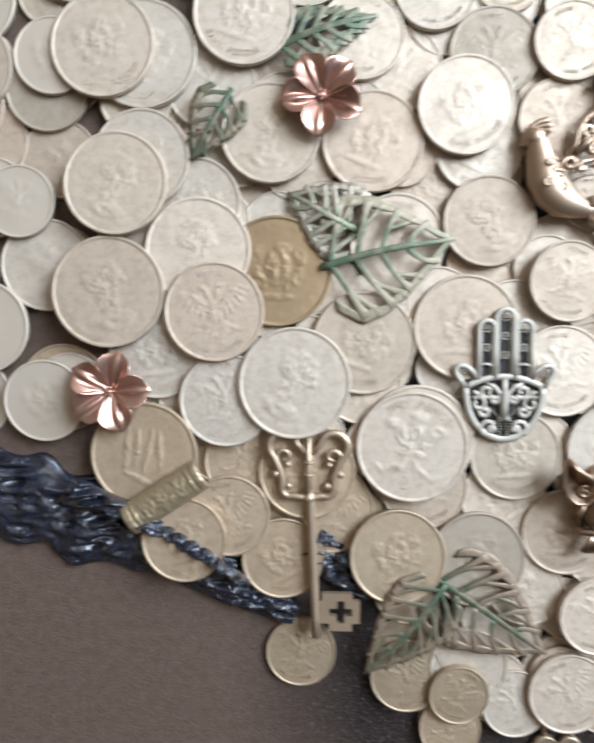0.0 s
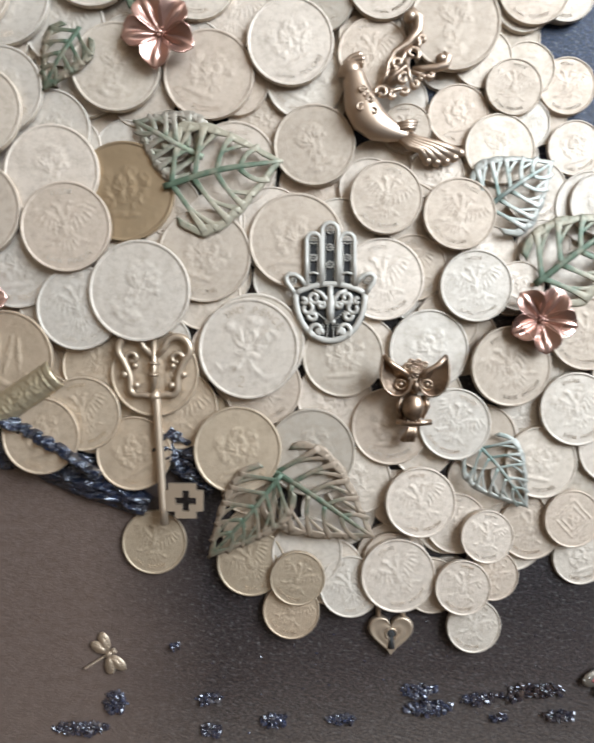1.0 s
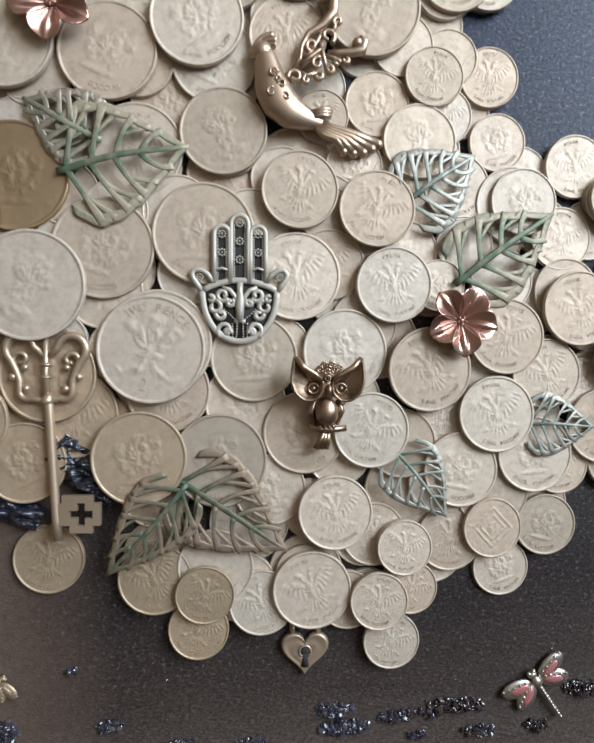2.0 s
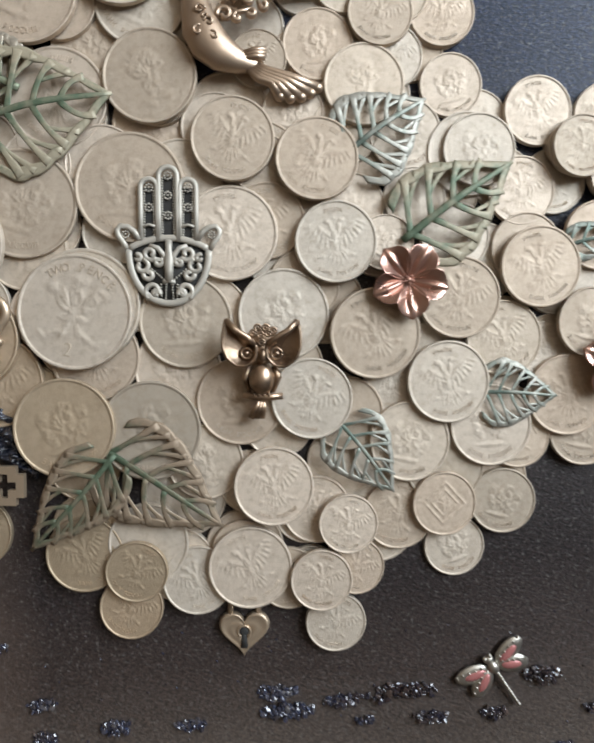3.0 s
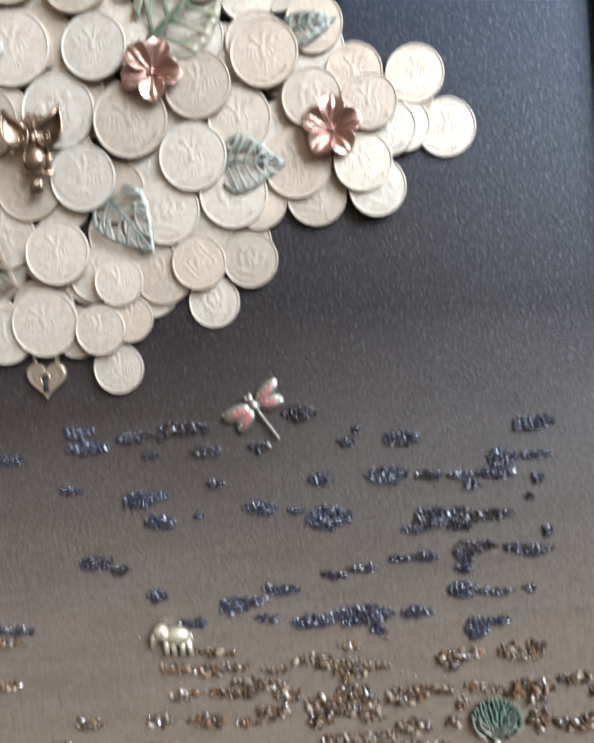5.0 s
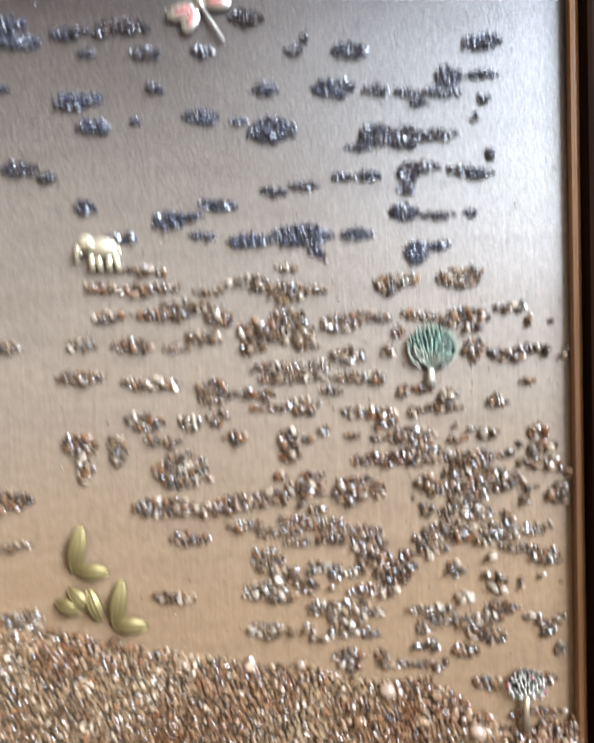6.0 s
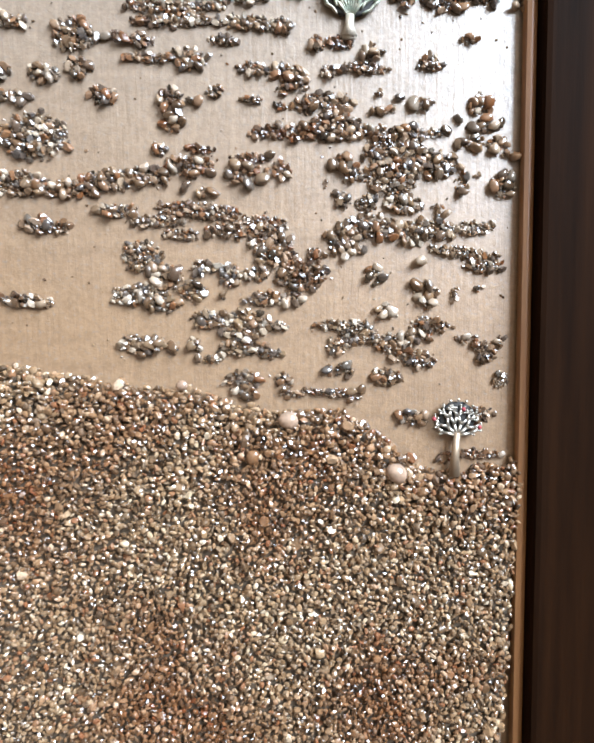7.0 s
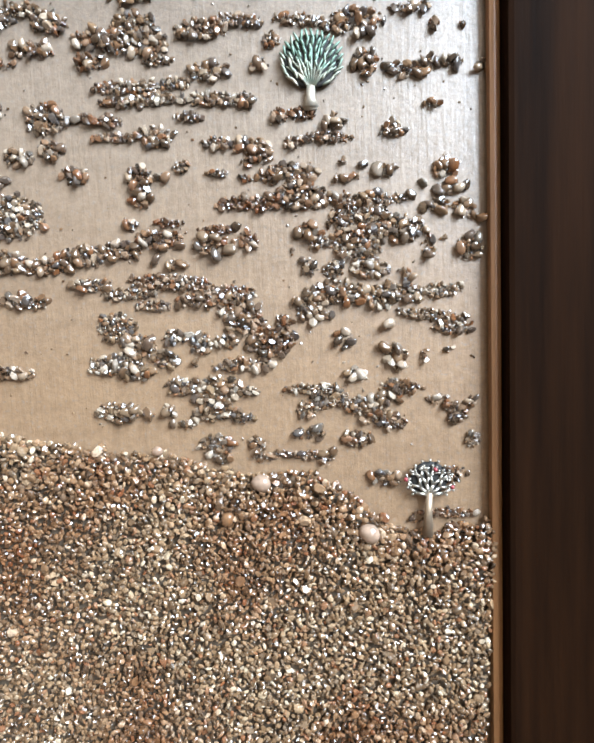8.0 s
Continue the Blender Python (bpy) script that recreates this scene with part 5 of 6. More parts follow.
def tree_green():
    ob = thing("tree_charm", "flat silver tree charm with green patina crown", "charm", place(135.6, -198.5, 0.4, 90))
    part("trunk", Shape().tube([(0, -1.7, 0.8), (0, 1.7, 0.8)], (0.8, 0.8), 0.8, 6).tube([(0.0, 0, 0.9), (2.4, 0.1, 1.0), (5.0, 0, 1.1)], (2.1, 1.2, 1.1), 0.7, 8), TREE_GREEN, ob, "plain silver trunk")
    part("backing", Shape().ball((11.1, 0, 0.6), (6.7, 7.5, 0.45)), BLACK, ob, "blackened plate behind the leaves")
    reach = lambda a: 1 / math.sqrt((math.cos(a) / 7.0) ** 2 + (math.sin(a) / 8.1) ** 2)  # noqa: E731
    for k in range(9):
        a = radians(-104 + 26 * k)
        e = (11.1 + 0.80 * reach(a) * math.cos(a), 0.80 * reach(a) * math.sin(a))
        mid = (4.4 + 0.45 * (e[0] - 4.4) + 0.8, 0.42 * e[1])
        part("branch", Shape().tube([(4.2, 0.04 * (k - 4), 1.0), (*mid, 1.2), (*e, 1.2)], (0.38, 0.30, 0.2), 0.9, 6), TREE_GREEN, ob)
    for ring, count, lng in ((0.90, 25, 1.55), (0.66, 18, 1.5), (0.42, 11, 1.4), (0.18, 5, 1.2)):
        for k in range(count):
            a = radians(-142 + 284 * (k + 0.25 * (ring < 0.8)) / (count - 1))
            x, y = 11.1 + ring * reach(a) * math.cos(a), ring * reach(a) * math.sin(a)
            part("leaf", Shape().ball((x, y, 1.25), (lng * RNG.uniform(0.8, 1.0), 0.36, 0.5), math.degrees(math.atan2(y, x - 2.5)) + RNG.uniform(-22, 22)), TREE_GREEN, ob)
    return ob


tree_green()


def tree_small():
    ob = thing("tree_charm", "small pewter tree charm with red beads at the sand's edge", "charm", place(168.6, -307.6, 0.8, 90))
    part("trunk", Shape().tube([(-1.0, 0, 1.4), (5, 0.1, 1.5), (10.6, 0, 1.6)], (1.6, 1.1, 0.9), 0.8, 10), KEY_BRONZE, ob, "pale bronze trunk")
    part("backing", Shape().ball((14.2, 0, 0.6), (4.8, 5.2, 0.5)), BLACK, ob, "blackened plate behind the twigs")
    inside = lambda px, py: ((px - 14.6) / 5.8) ** 2 + (py / 6.6) ** 2 < 1  # noqa: E731
    rows = []
    for way in (-80, -46, -15, 14, 45, 80):
        fork(10.0, 0.008 * way, way, 2.9, 3, inside, rows)
    for k, (p, e, depth) in enumerate(rows):
        part("branch" if depth else "twig", Shape().tube([(*p, 1.5), (*e, 1.5)], (0.22 + 0.10 * depth, 0.18 + 0.09 * depth), 0.9, 7), PEWTER, ob)
        if not depth:
            red = k % 11 == 4
            part("bead", Shape().ball((*e, 1.5), 0.60 if red else 0.36), RED if red else PEWTER, ob, "rose red bead" if red else "pewter bead")
    for k in range(11):
        a = radians(-115 + 23 * k)
        part("bead", Shape().ball((14.4 + 4.9 * math.cos(a), 5.4 * math.sin(a), 1.2), 0.42), PEWTER, ob, "pewter bead")
    return ob


tree_small()

# ---------------------------------------------------------------- pebbles, grit and sand
VARIANTS, FACETED = [], []
for k in range(8):
    v = ICO2[0].copy()
    for i in range(len(v)):
        p = Vector(v[i] * 0.9) + Vector((k * 7.3, 0, 0))
        v[i] *= 1 + 0.22 * noise.noise(p) + 0.10 * noise.noise(p * 2.7)
    VARIANTS.append(v * np.array([1.0, 0.70 + 0.05 * (k % 4), 0.58 + 0.05 * (k % 3)]))
    v = ICO2[0].copy()
    for n in NR.normal(size=(9, 3)):
        n /= np.linalg.norm(n)
        d = v @ n
        v -= np.clip(d - NR.uniform(0.45, 0.75), 0, None)[:, None] * n
    FACETED.append(v * np.array([1.45, 0.90 + 0.08 * (k % 4), 0.80 + 0.06 * (k % 3)]))


CHIPS = [ICO1[0] * (1 + 0.25 * NR.random((12, 1))) * (1.25, 0.52 + 0.05 * k, 0.5 + 0.05 * k) for k in range(8)]


def many(name, stones, material, base, shapes, smooth):
    """One mesh of many stones: rows of x, y, z, radius."""
    s = np.array(stones)
    n = len(s)
    v = np.stack(shapes)[NR.integers(0, len(shapes), n)]
    q = NR.normal(size=(n, 4)) * (0.25, 0.25, 1, 1)
    q /= np.linalg.norm(q, axis=1, keepdims=True)
    x, y, z, w = q.T
    R = np.stack([1 - 2 * (y * y + z * z), 2 * (x * y - z * w), 2 * (x * z + y * w), 2 * (x * y + z * w), 1 - 2 * (x * x + z * z), 2 * (y * z - x * w),
                  2 * (x * z - y * w), 2 * (y * z + x * w), 1 - 2 * (x * x + y * y)], -1).reshape(n, 3, 3)
    v = np.einsum("nij,nvj->nvi", R, v) * s[:, 3, None, None] + s[:, None, :3]
    nv, nf = v.shape[1], len(base[1])
    f = (base[1][None] + (np.arange(n) * nv)[:, None, None]).reshape(-1, 3)
    me = bpy.data.meshes.new(name)
    me.vertices.add(n * nv)
    me.vertices.foreach_set("co", (v * 0.001).astype(np.float32).ravel())
    me.loops.add(len(f) * 3)
    me.loops.foreach_set("vertex_index", f.astype(np.int32).ravel())
    me.polygons.add(len(f))
    me.polygons.foreach_set("loop_start", np.arange(0, len(f) * 3, 3, dtype=np.int32))
    me.update(calc_edges=True)
    me.validate()
    me.polygons.foreach_set("use_smooth", np.full(len(me.polygons), smooth))
    me.materials.append(material)
    return new(name, me)


SIZES = {"t": (0.55, 1.0), "s": (0.6, 1.0), "m": (0.8, 1.4), "l": (1.05, 1.75)}
GRIT, STONES, LARGE = [], [], []


CHIP_SIZES = (0.32, 0.55)


def streak(x, y, half_w, half_h, size):
    """A drift of stones lying across the board."""
    lo, hi = SIZES[size]
    mean = (lo + hi) / 2
    want = max(1, int(math.pi * half_w * half_h * 0.95 / (math.pi * mean * mean * 0.40)))
    lean = radians(RNG.uniform(-5, 7))
    mine = []
    for _ in range(want * 6):
        if len(mine) >= want:
            break
        r = RNG.uniform(lo, hi) if RNG.random() < 0.7 else RNG.uniform(0.4, lo)
        a, k = RNG.uniform(0, 6.28), math.sqrt(RNG.random()) * RNG.uniform(0.85, 1.12)
        u, v = half_w * k * math.cos(a), half_h * k * math.sin(a)
        u, v = u * math.cos(lean) - v * math.sin(lean), u * math.sin(lean) + v * math.cos(lean)
        if all((u - p[0]) ** 2 + (v - p[1]) ** 2 > (0.60 * (r + p[2])) ** 2 for p in mine):
            mine.append((u, v, r))
    for _ in range(int(want * 1.7)):
        a, k = RNG.uniform(0, 6.28), math.sqrt(RNG.random()) * RNG.uniform(0.8, 1.15)
        mine.append((half_w * k * math.cos(a), half_h * k * math.sin(a), RNG.uniform(*CHIP_SIZES)))
    for u, v, r in mine:
        row = (x + u, y + v, r * 0.42 + RNG.random() * 0.9 * (1 - (u / half_w) ** 2 if abs(u) < half_w else 0), r)
        (GRIT if y > -159 else LARGE if r > 1.2 else STONES).append(row)


streak(90.6, -183.0, 9.1, 3.0, "m")
streak(96.8, -187.3, 4.0, 1.3, "s")
streak(107.7, -179.6, 6.8, 2.4, "m")
streak(109.4, -189.9, 4.6, 2.4, "m")
streak(101.3, -192.7, 3.4, 1.3, "s")
streak(117.3, -177.5, 6.8, 1.3, "s")
streak(132.6, -177.2, 6.8, 1.3, "s")
streak(146.2, -177.6, 7.4, 3.0, "l")
streak(125.3, -182.1, 2.0, 2.0, "s")
streak(122.5, -188.1, 2.3, 1.5, "l")
streak(149.3, -187.3, 2.8, 3.3, "m")
streak(159.6, -188.8, 5.7, 1.7, "m")
streak(168.6, -186.5, 6.3, 1.3, "l")
streak(178.9, -187.5, 1.7, 1.6, "m")
streak(89.8, -193.9, 9.2, 1.5, "s")
streak(96.7, -196.6, 4.6, 1.3, "s")
streak(111.7, -196.5, 10.3, 1.5, "s")
streak(119.1, -196.4, 2.3, 2.2, "m")
streak(104.7, -201.0, 3.5, 1.1, "s")
streak(88.6, -197.8, 6.9, 1.1, "s")
streak(84.0, -202.3, 3.5, 1.3, "s")
streak(127.8, -200.2, 2.1, 1.7, "m")
streak(133.5, -199.9, 3.4, 1.6, "s")
streak(141.6, -201.7, 2.9, 2.0, "l")
streak(166.1, -197.0, 2.5, 0.9, "m")
streak(156.6, -203.2, 3.4, 2.0, "m")
streak(86.2, -206.2, 6.9, 0.9, "s")
streak(96.0, -205.9, 4.6, 2.5, "m")
streak(111.7, -207.2, 3.5, 1.6, "s")
streak(119.8, -207.8, 5.2, 2.0, "m")
streak(123.2, -210.3, 3.5, 1.8, "m")
streak(131.3, -206.8, 2.3, 1.3, "s")
streak(138.8, -205.6, 7.5, 1.1, "s")
streak(160.8, -173.6, 5.6, 1.6, "l")
streak(166.0, -177.4, 1.4, 1.3, "m")
streak(173.1, -177.3, 0.9, 0.9, "m")
streak(103.0, -213.3, 2.3, 1.4, "s")
streak(112.2, -214.7, 2.9, 0.9, "s")
streak(91.9, -215.7, 3.5, 2.5, "m")
streak(97.7, -215.6, 1.6, 1.1, "l")
streak(92.4, -221.4, 2.9, 2.5, "l")
streak(119.2, -215.9, 1.6, 0.9, "s")
streak(119.8, -212.0, 2.3, 1.1, "m")
streak(130.2, -214.7, 8.1, 2.3, "m")
streak(145.3, -215.4, 3.5, 1.1, "m")
streak(155.1, -213.5, 2.9, 1.8, "l")
streak(144.1, -211.1, 1.2, 0.9, "m")
streak(148.7, -211.6, 0.9, 0.9, "l")
streak(163.9, -216.3, 0.9, 0.9, "l")
streak(170.7, -212.5, 4.0, 2.5, "l")
streak(172.1, -217.6, 4.1, 1.6, "l")
streak(168.8, -222.2, 3.5, 1.8, "l")
streak(175.7, -222.6, 2.9, 2.3, "l")
streak(179.3, -224.9, 1.2, 0.9, "l")
streak(159.4, -220.0, 2.3, 0.9, "m")
streak(125.7, -222.1, 14.0, 1.8, "m")
streak(133.8, -220.3, 7.0, 3.4, "m")
streak(148.9, -220.7, 9.3, 1.6, "m")
streak(114.0, -222.8, 1.8, 0.9, "m")
streak(89.4, -227.7, 2.1, 1.8, "m")
streak(85.8, -234.7, 7.1, 1.9, "m")
streak(97.6, -231.6, 5.9, 2.5, "m")
streak(99.4, -227.6, 3.5, 0.9, "s")
streak(110.5, -233.2, 5.3, 2.5, "l")
streak(116.9, -228.2, 1.2, 0.9, "l")
streak(119.9, -231.3, 2.9, 2.3, "m")
streak(111.7, -229.1, 4.7, 1.2, "s")
streak(101.1, -237.7, 2.4, 1.2, "l")
streak(96.1, -237.2, 0.9, 0.9, "l")
streak(131.1, -233.9, 0.9, 1.8, "l")
streak(135.1, -228.9, 2.9, 2.1, "l")
streak(138.6, -231.7, 2.3, 2.3, "m")
streak(149.1, -225.8, 8.2, 4.6, "m")
streak(148.0, -231.6, 7.0, 4.6, "m")
streak(159.6, -228.0, 5.8, 3.2, "m")
streak(166.8, -232.5, 1.8, 2.9, "l")
streak(170.2, -229.8, 1.2, 1.1, "l")
streak(177.3, -232.4, 3.5, 3.5, "l")
streak(142.3, -238.6, 2.9, 2.3, "m")
streak(135.2, -238.1, 1.8, 2.1, "m")
streak(161.1, -239.5, 2.4, 1.6, "l")
streak(151.7, -238.5, 4.7, 2.3, "m")
streak(144.8, -244.4, 8.3, 2.8, "m")
streak(136.5, -247.4, 4.7, 2.4, "m")
streak(137.8, -250.4, 4.7, 1.7, "m")
streak(154.8, -245.4, 4.7, 2.8, "m")
streak(160.1, -244.2, 7.1, 2.3, "m")
streak(170.7, -243.5, 5.3, 1.6, "s")
streak(166.2, -249.7, 7.1, 1.2, "s")
streak(157.4, -252.2, 0.9, 0.9, "l")
streak(173.4, -252.2, 5.3, 2.8, "m")
streak(172.4, -258.8, 1.7, 1.4, "l")
streak(99.8, -242.6, 10.6, 1.9, "s")
streak(89.2, -245.7, 7.1, 1.4, "s")
streak(95.1, -248.6, 4.8, 1.2, "s")
streak(108.1, -247.2, 7.1, 1.9, "m")
streak(116.4, -244.8, 5.9, 1.6, "s")
streak(117.6, -249.4, 5.9, 3.5, "m")
streak(126.0, -257.6, 6.6, 3.8, "m")
streak(120.0, -253.0, 4.8, 2.4, "m")
streak(129.5, -252.2, 2.4, 1.8, "m")
streak(100.9, -256.8, 3.6, 1.9, "m")
streak(91.4, -259.3, 4.8, 3.3, "l")
streak(85.5, -254.6, 4.8, 3.6, "s")
streak(108.1, -258.5, 3.0, 2.9, "m")
streak(114.1, -257.8, 3.6, 1.9, "m")
streak(118.9, -263.7, 5.4, 1.7, "m")
streak(124.8, -261.2, 2.4, 1.7, "m")
streak(145.0, -256.8, 2.6, 2.1, "l")
streak(148.8, -265.7, 3.0, 1.7, "l")
streak(158.8, -260.8, 3.6, 3.3, "l")
streak(166.5, -260.4, 1.2, 1.7, "m")
streak(98.5, -262.8, 3.6, 2.4, "m")
streak(106.9, -263.9, 1.2, 1.0, "l")
streak(85.3, -264.2, 7.2, 2.4, "s")
streak(85.3, -265.8, 3.6, 1.4, "l")
streak(91.3, -266.3, 3.6, 1.9, "m")
streak(114.1, -264.2, 3.6, 1.0, "m")
streak(124.8, -264.1, 2.4, 1.0, "m")
streak(159.5, -263.9, 1.7, 1.2, "l")
streak(102.7, -269.8, 4.8, 2.4, "m")
streak(111.7, -270.9, 6.6, 3.6, "m")
streak(111.7, -276.9, 7.2, 1.9, "m")
streak(120.1, -270.7, 3.6, 1.0, "s")
streak(119.5, -278.0, 3.0, 1.0, "s")
streak(99.6, -276.5, 2.4, 1.7, "l")
streak(103.2, -280.1, 3.6, 1.0, "m")
streak(85.7, -276.7, 5.4, 2.4, "m")
streak(91.2, -277.2, 4.8, 1.2, "l")
streak(135.7, -269.9, 6.0, 1.2, "s")
streak(135.8, -275.4, 3.0, 2.2, "m")
streak(141.7, -271.7, 4.8, 3.1, "m")
streak(150.2, -274.0, 5.4, 2.4, "m")
streak(155.1, -277.5, 4.8, 2.2, "m")
streak(158.7, -278.7, 3.6, 1.7, "m")
streak(137.1, -281.5, 4.2, 1.7, "l")
streak(160.8, -269.0, 5.4, 1.9, "m")
streak(157.3, -272.0, 3.6, 1.7, "l")
streak(149.8, -283.1, 4.2, 2.0, "m")
streak(171.1, -272.5, 4.2, 1.9, "l")
streak(175.5, -276.0, 3.0, 2.7, "m")
streak(179.9, -282.7, 2.2, 2.4, "m")
streak(179.5, -272.9, 1.2, 1.7, "m")
streak(111.7, -285.5, 4.9, 2.7, "m")
streak(114.1, -289.2, 2.4, 1.2, "m")
streak(122.6, -285.3, 2.2, 2.5, "m")
streak(125.1, -288.4, 3.6, 1.0, "m")
streak(134.7, -287.6, 7.3, 1.0, "s")
streak(141.4, -288.2, 1.9, 2.2, "l")
streak(157.9, -293.5, 4.3, 1.7, "m")
streak(176.1, -292.0, 3.0, 1.7, "m")
streak(175.3, -302.9, 6.7, 1.1, "s")
streak(166.2, -304.0, 2.4, 1.8, "l")
streak(177.9, -308.2, 5.5, 2.5, "m")
streak(57.2, -266.8, 6.1, 1.6, "m")
streak(90.6, -179.5, 6.0, 3.8, "m")
streak(90.6, -170.5, 6.0, 3.0, "m")
streak(121.9, -167.4, 4.5, 2.4, "m")
streak(94.5, -153.1, 9.3, 2.9, "t")
streak(130.3, -158.0, 3.1, 3.4, "t")
streak(136.0, -155.8, 4.3, 1.1, "t")
streak(126.1, -165.9, 5.7, 1.4, "t")
streak(144.6, -165.1, 7.1, 2.9, "t")
streak(84.5, -169.5, 5.7, 1.1, "t")
streak(96.0, -169.5, 7.2, 1.1, "t")
streak(101.0, -158.8, 1.4, 1.1, "t")
streak(90.3, -163.1, 2.9, 1.1, "t")
streak(5.0, -91.5, 5.0, 1.5, "t")
streak(8.0, -97.0, 7.0, 2.0, "t")
streak(24.0, -94.0, 6.0, 1.0, "t")
streak(39.5, -92.0, 7.5, 2.0, "t")
streak(46.5, -99.5, 4.5, 1.5, "t")
streak(63.5, -98.5, 3.5, 1.5, "t")
streak(76.5, -88.0, 5.5, 2.0, "t")
streak(94.5, -94.0, 1.5, 1.0, "t")
streak(91.5, -97.5, 2.5, 1.5, "t")
streak(108.5, -97.0, 5.5, 2.0, "t")
streak(49.0, -110.0, 3.0, 1.0, "t")
streak(83.0, -109.0, 4.0, 2.0, "t")
streak(103.5, -108.5, 6.5, 2.5, "t")
streak(116.5, -108.5, 4.5, 1.5, "t")
streak(126.0, -109.0, 4.0, 1.0, "t")
streak(24.5, -114.5, 5.5, 2.5, "t")
streak(31.0, -113.5, 3.0, 1.5, "t")
streak(31.0, -122.0, 5.0, 2.0, "t")
streak(43.5, -120.0, 1.5, 1.0, "t")
streak(2.0, -111.0, 2.0, 1.0, "t")
streak(63.5, -118.0, 5.5, 2.0, "t")
streak(75.0, -119.0, 3.0, 1.0, "t")
streak(85.0, -121.5, 7.0, 3.5, "t")
streak(117.5, -122.0, 5.5, 3.0, "t")
streak(126.0, -122.5, 5.0, 3.5, "t")
streak(111.5, -126.0, 4.5, 1.0, "t")
streak(8.5, -135.0, 5.5, 2.0, "t")
streak(17.0, -137.5, 3.0, 1.5, "t")
streak(28.5, -146.0, 3.5, 2.0, "t")
streak(86.0, -140.0, 4.0, 1.0, "t")
streak(95.5, -138.0, 4.5, 1.0, "t")
streak(107.0, -135.0, 4.0, 1.0, "t")
streak(115.0, -134.5, 4.0, 1.5, "t")
streak(127.5, -133.0, 3.5, 3.0, "t")
streak(126.5, -138.5, 2.5, 1.5, "t")
streak(126.0, -145.5, 4.0, 2.5, "t")
streak(54.0, -149.5, 5.0, 2.5, "t")
streak(61.0, -148.0, 3.0, 1.0, "t")
streak(69.0, -144.5, 6.0, 1.5, "t")
streak(64.5, -154.0, 4.5, 1.0, "t")
streak(78.5, -155.0, 6.5, 2.0, "t")
streak(94.5, -153.5, 7.5, 2.5, "t")
streak(102.0, -159.5, 1.0, 1.5, "t")
streak(112.0, -152.5, 5.0, 1.5, "t")
streak(-56.5, -94.5, 3.5, 1.5, "t")
streak(-56.0, -104.0, 3.0, 2.0, "t")
streak(-37.5, -101.0, 3.5, 2.0, "t")
streak(-18.0, -100.5, 4.0, 1.5, "t")
streak(-66.5, -79.0, 1.5, 1.0, "t")
streak(1.5, -111.0, 3.5, 1.0, "t")
streak(22.5, -94.5, 4.5, 1.5, "t")
streak(33.0, -94.0, 3.0, 1.0, "t")
streak(29.0, -100.0, 3.0, 1.0, "t")
streak(4.5, -92.5, 4.5, 1.5, "t")
streak(149.0, -93.0, 6.0, 2.0, "t")
streak(139.0, -104.0, 4.0, 3.0, "t")
streak(137.0, -108.5, 6.0, 1.5, "t")
streak(130.0, -112.0, 3.0, 1.0, "t")
streak(149.0, -103.0, 5.0, 1.0, "t")
streak(150.0, -110.5, 2.0, 1.5, "t")
streak(147.5, -116.0, 1.5, 1.0, "t")
streak(136.0, -121.5, 6.0, 1.5, "t")
streak(152.5, -127.0, 1.5, 2.0, "t")
streak(131.0, -131.5, 6.0, 1.5, "t")
streak(127.0, -136.0, 2.0, 2.0, "t")
streak(146.5, -132.5, 7.5, 1.5, "t")
streak(126.5, -145.0, 4.5, 2.0, "t")
streak(136.5, -146.0, 5.5, 1.0, "t")
streak(147.0, -145.0, 2.0, 1.0, "t")
streak(130.5, -157.0, 3.5, 3.0, "t")
streak(138.0, -155.0, 3.0, 1.0, "t")
streak(99.0, -157.5, 2.0, 1.5, "t")
streak(111.5, -151.0, 1.5, 1.0, "t")
streak(49.0, -170.5, 9.0, 1.5, "m")
streak(66.5, -171.0, 4.5, 1.0, "m")
streak(79.0, -167.5, 6.0, 1.5, "m")
streak(35.5, -179.5, 4.5, 1.5, "m")
streak(52.0, -178.5, 9.0, 1.5, "m")
streak(69.5, -179.0, 4.5, 2.0, "m")
streak(81.0, -182.5, 5.0, 2.5, "m")
streak(27.5, -188.0, 4.5, 2.0, "m")
streak(43.0, -188.0, 6.0, 2.0, "m")
streak(56.5, -188.5, 4.5, 1.5, "m")
streak(65.0, -185.0, 6.0, 2.0, "m")
streak(80.0, -188.0, 4.0, 2.0, "m")
streak(27.5, -198.0, 7.5, 2.0, "m")
streak(48.5, -199.5, 9.5, 1.5, "m")
streak(68.0, -202.0, 5.0, 4.0, "m")
streak(79.0, -202.0, 6.0, 1.0, "m")
streak(69.5, -209.5, 3.5, 2.5, "m")
streak(75.5, -216.0, 3.5, 2.0, "m")
streak(47.0, -211.5, 6.0, 2.5, "m")
streak(60.5, -211.5, 4.5, 1.5, "m")
streak(53.0, -217.5, 6.0, 1.5, "m")
streak(39.0, -220.5, 3.0, 4.5, "m")
streak(27.0, -219.0, 6.0, 3.0, "m")
streak(28.5, -226.5, 2.5, 4.5, "m")
streak(59.0, -226.5, 8.0, 5.5, "m")
streak(53.0, -238.0, 9.0, 3.0, "m")
streak(75.5, -236.5, 7.5, 2.5, "m")
streak(66.5, -239.0, 6.5, 2.0, "m")
streak(79.0, -243.5, 6.0, 1.5, "m")
streak(62.0, -248.0, 6.0, 2.0, "m")
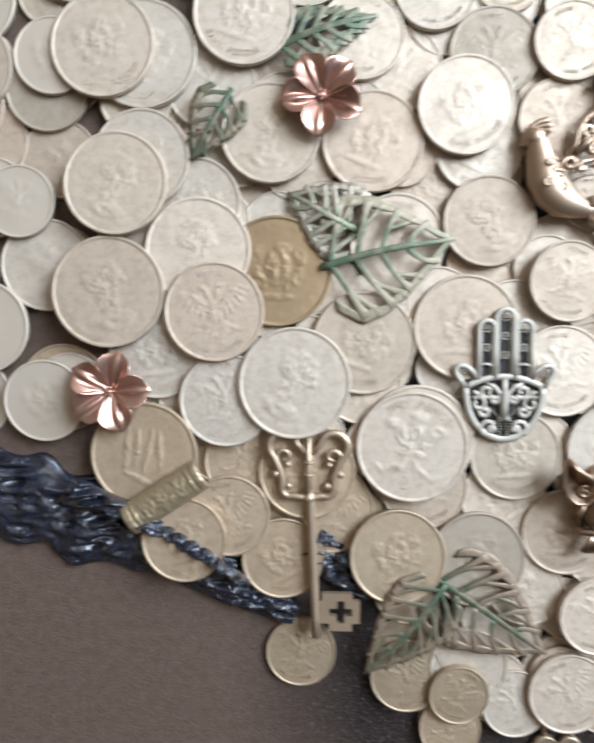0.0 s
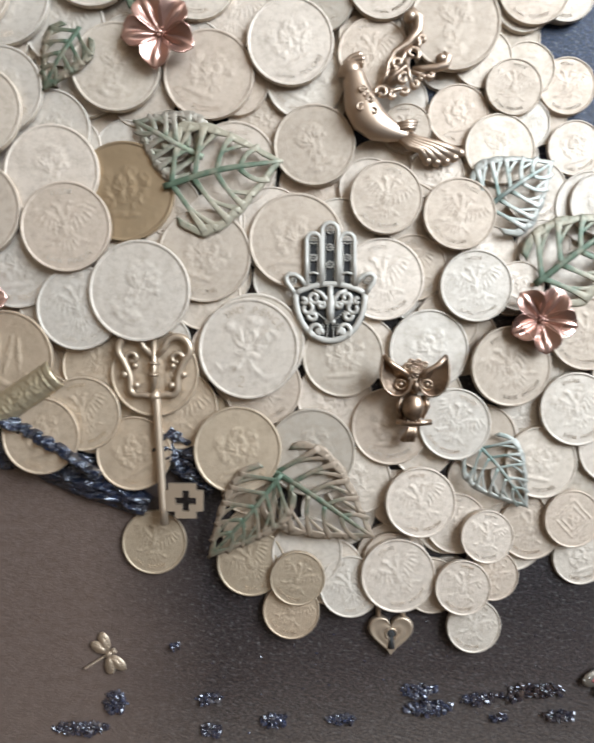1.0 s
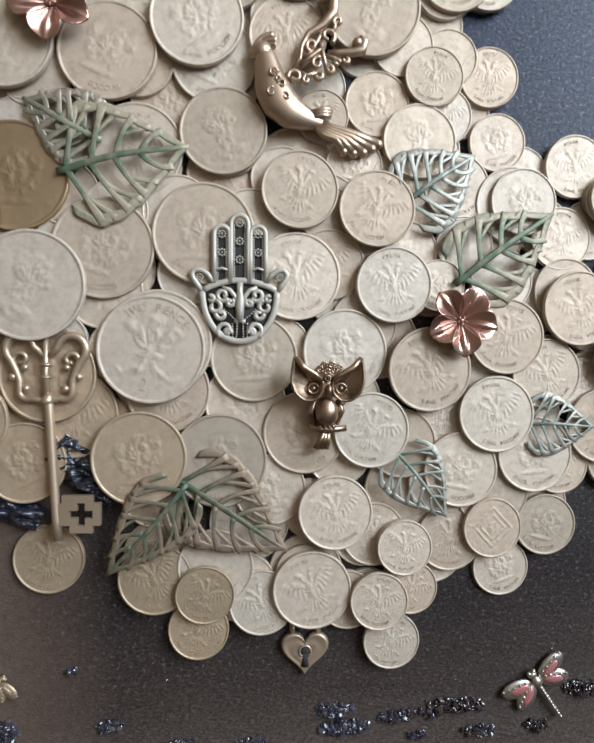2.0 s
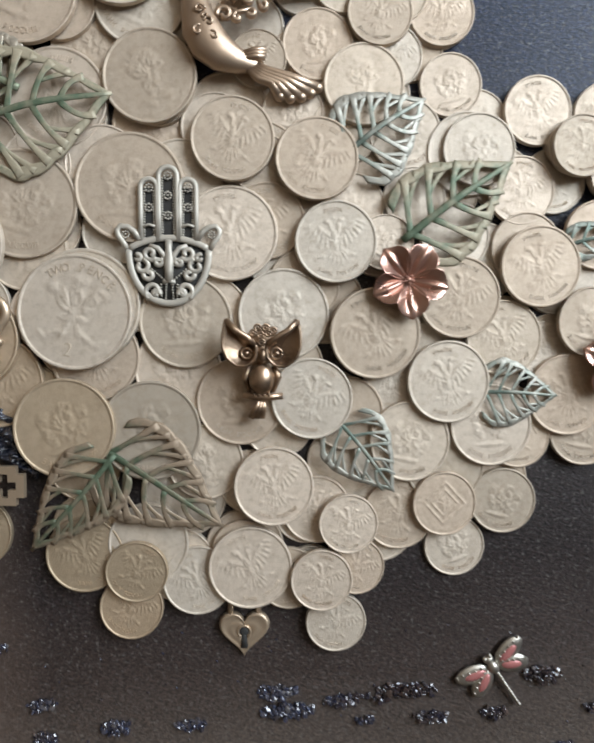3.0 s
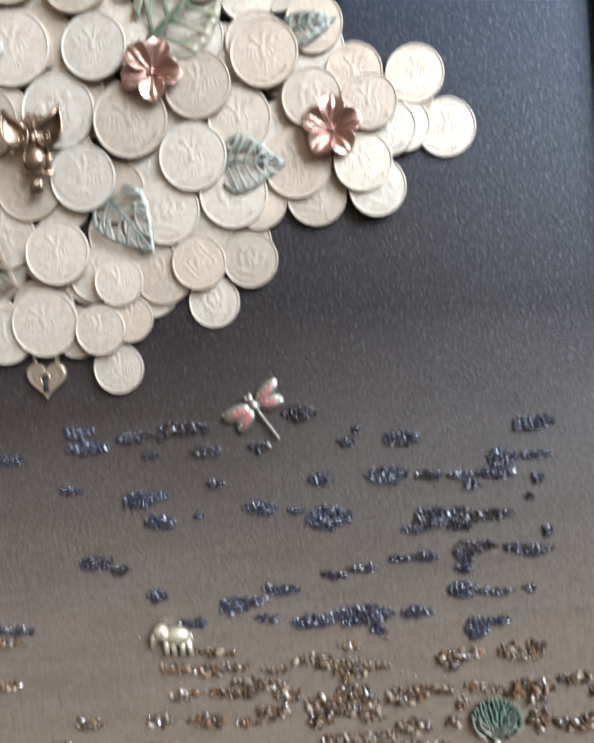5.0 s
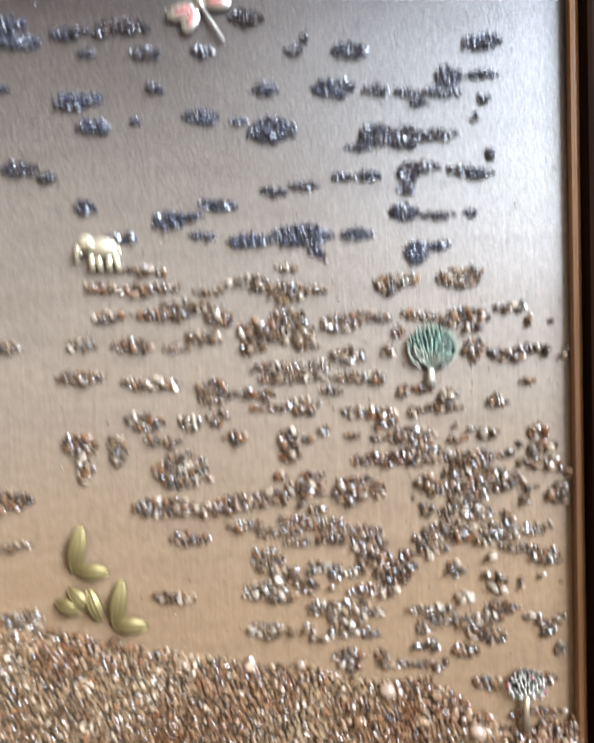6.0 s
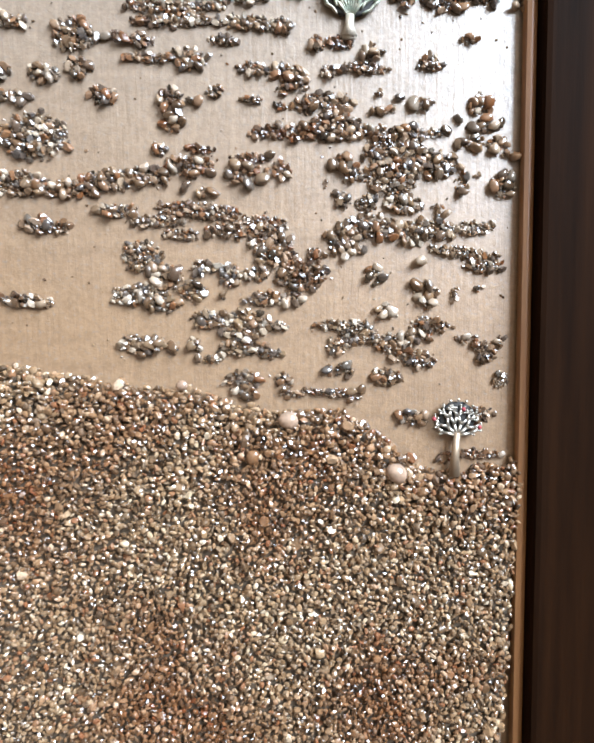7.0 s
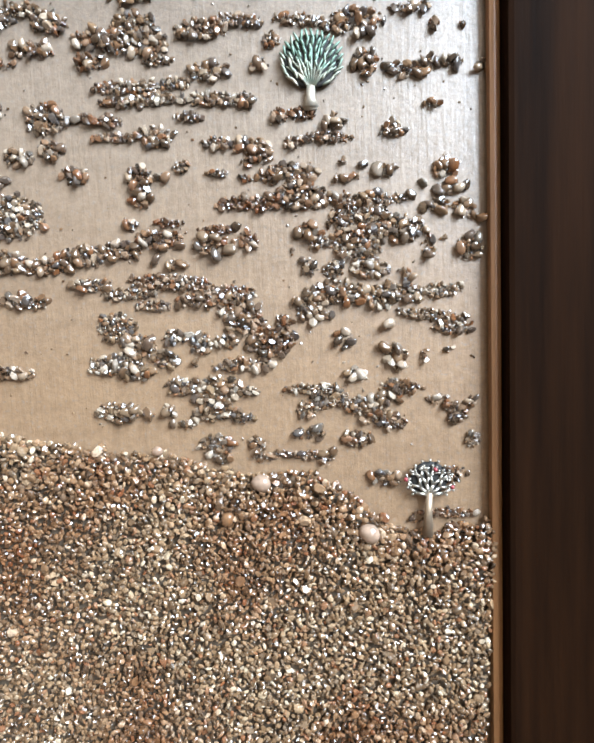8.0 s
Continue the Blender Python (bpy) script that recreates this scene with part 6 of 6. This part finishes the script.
streak(34.0, -170.5, 6.0, 1.5, "m")
streak(39.5, -155.5, 4.5, 1.5, "m")
streak(45.5, -165.0, 7.5, 1.0, "m")
streak(61.0, -175.5, 9.0, 1.5, "m")

LARGE.sort(key=lambda p: -p[3])
for _ in range(260):
    x, y = RNG.uniform(20, 180), RNG.uniform(-285, -150)
    STONES.append((x, y, 0.1, RNG.uniform(0.18, 0.42)))
for _ in range(260):
    x, y = RNG.uniform(-60, 175), RNG.uniform(-150, -68)
    GRIT.append((x, y, 0.1, RNG.uniform(0.15, 0.38)))
# the same drifts go on across the left half of the board
for _ in range(110):
    x, y = RNG.uniform(-225, 15), RNG.uniform(-280, -95)
    if x < -70 or y < -150:
        streak(x, y, RNG.uniform(3, 10), RNG.uniform(1, 3), "t" if y > -128 else RNG.choice("sm"))
tagged(many("grit", GRIT, BEADS, ICO2, FACETED, False), "streaks of glossy black grit glued to the dark board, blue reflection painted in", "grit", kind="stuff")
gravel = tagged(many("gravel", [p for p in STONES + LARGE[300:] if p[3] > 0.8], PEBBLE, ICO2, FACETED, False), "drifts of small lacquered brown and grey pebbles on the board", "gravel", kind="stuff")
tagged(many("fine_gravel", [p for p in STONES if p[3] <= 0.8], PEBBLE, ICO2, FACETED, False), "fine glittering chips between the small pebbles", "gravel", kind="stuff")
PEBBLES = []
for k in range(8):
    me = bpy.data.meshes.new("pebble")
    me.from_pydata((FACETED[k] * 0.001).tolist(), [], ICO2[1].tolist())
    me.polygons.foreach_set("use_smooth", [True] * len(ICO2[1]))
    me.materials.append(PEBBLE)
    PEBBLES.append(me)
for x, y, z, r in LARGE[:300]:
    ob = new("pebble", PEBBLES[RNG.randrange(8)])
    ob.matrix_world = pose(x * 0.001, y * 0.001, z * 0.001, RNG.gauss(0, 12), RNG.gauss(0, 12), RNG.uniform(0, 360)) @ Matrix.Scale(r, 4)
    ob.parent = gravel


def sand_top(x):
    return float(np.interp(x, (-230, 20, 48, 80, 100, 118, 138, 146, 153, 160, 170, 186), (-272, -277, -282.5, -287, -288, -293, -292, -296, -302, -306.5, -308, -304)))


LEFT_EDGE, BOTTOM = -228.0, -403.0
n, m = 70, 26
bed = np.zeros((n, m, 3))
for i in range(n):
    for j in range(m):
        x = LEFT_EDGE + (186.5 - LEFT_EDGE) * i / (n - 1)
        y0 = sand_top(x) - 2.5
        bed[i, j] = (x, y0 + (BOTTOM - y0) * j / (m - 1), 0.15 + min(1.5, 0.5 * j) + 0.7 * noise.noise((x * 0.05, j * 0.5, 2)))
tagged(new("sand_bed", Shape().sheet(bed, 0.1).mesh("sand_bed", BED)), "bed of lacquered coarse brown sand", "sand", kind="stuff")
FINE, COARSE = [], []
for x0, pitch in ((-12.0, 1.12), (LEFT_EDGE, 2.3)):
    x1 = 187.0 if x0 > -20 else -12.0
    for i in range(int((x1 - x0) / pitch)):
        for j in range(int(135 / pitch)):
            x, y = x0 + (i + RNG.random()) * pitch, -270 - (j + RNG.random()) * pitch
            deep = sand_top(x) + 1.2 * noise.noise((x * 0.3, 0, 0)) - y
            if deep < 0 or y < BOTTOM or x > 182.6 - (y + 250) * 0.0507 + 0.6:
                continue
            near = max(0.0, 1 - deep / 22)
            r = pitch * RNG.uniform(0.45, 0.82) * (1 + 0.5 * near * RNG.random())
            if RNG.random() < 0.035:
                r *= 1.7
            z = 0.5 + min(1.6, deep * 0.5) + RNG.random() * 1.5
            (COARSE if r > 0.80 and x0 > -20 else FINE).append((x, y, z, r))
tagged(many("sand", FINE, SAND, ICO1, CHIPS, False), "lacquered coarse brown sand covering the foot of the board", "sand", kind="stuff")
tagged(many("coarse_sand", COARSE, SAND, ICO2, FACETED + VARIANTS, False), "larger lacquered grains among the brown sand", "sand", kind="stuff")


# larger stones


def big_pebble(x, y, r, turn, material, label):
    v = VARIANTS[2] * r
    s = Shape().add(v, ICO2[1])
    bpebble = one_mesh("pebble", label, "pebble", place(x, y, 3.0, turn), s, material, group="large pebbles in the sand")
    bpebble.scale = (1, 1, 1)
    return bpebble


big_pebble(124.1, -295.0, 2.9, 10, ROSE_STONE, "oval rose-beige pebble at the sand's edge")
big_pebble(115.2, -304.8, 2.3, 80, BROWN_STONE, "glossy chestnut brown pebble in the sand")
big_pebble(153.0, -308.2, 3.2, -15, ROSE_STONE, "rose-beige pebble at the sand's edge")
big_pebble(96.7, -286.8, 1.7, 30, ROSE_STONE, "small pale pebble at the sand's edge")
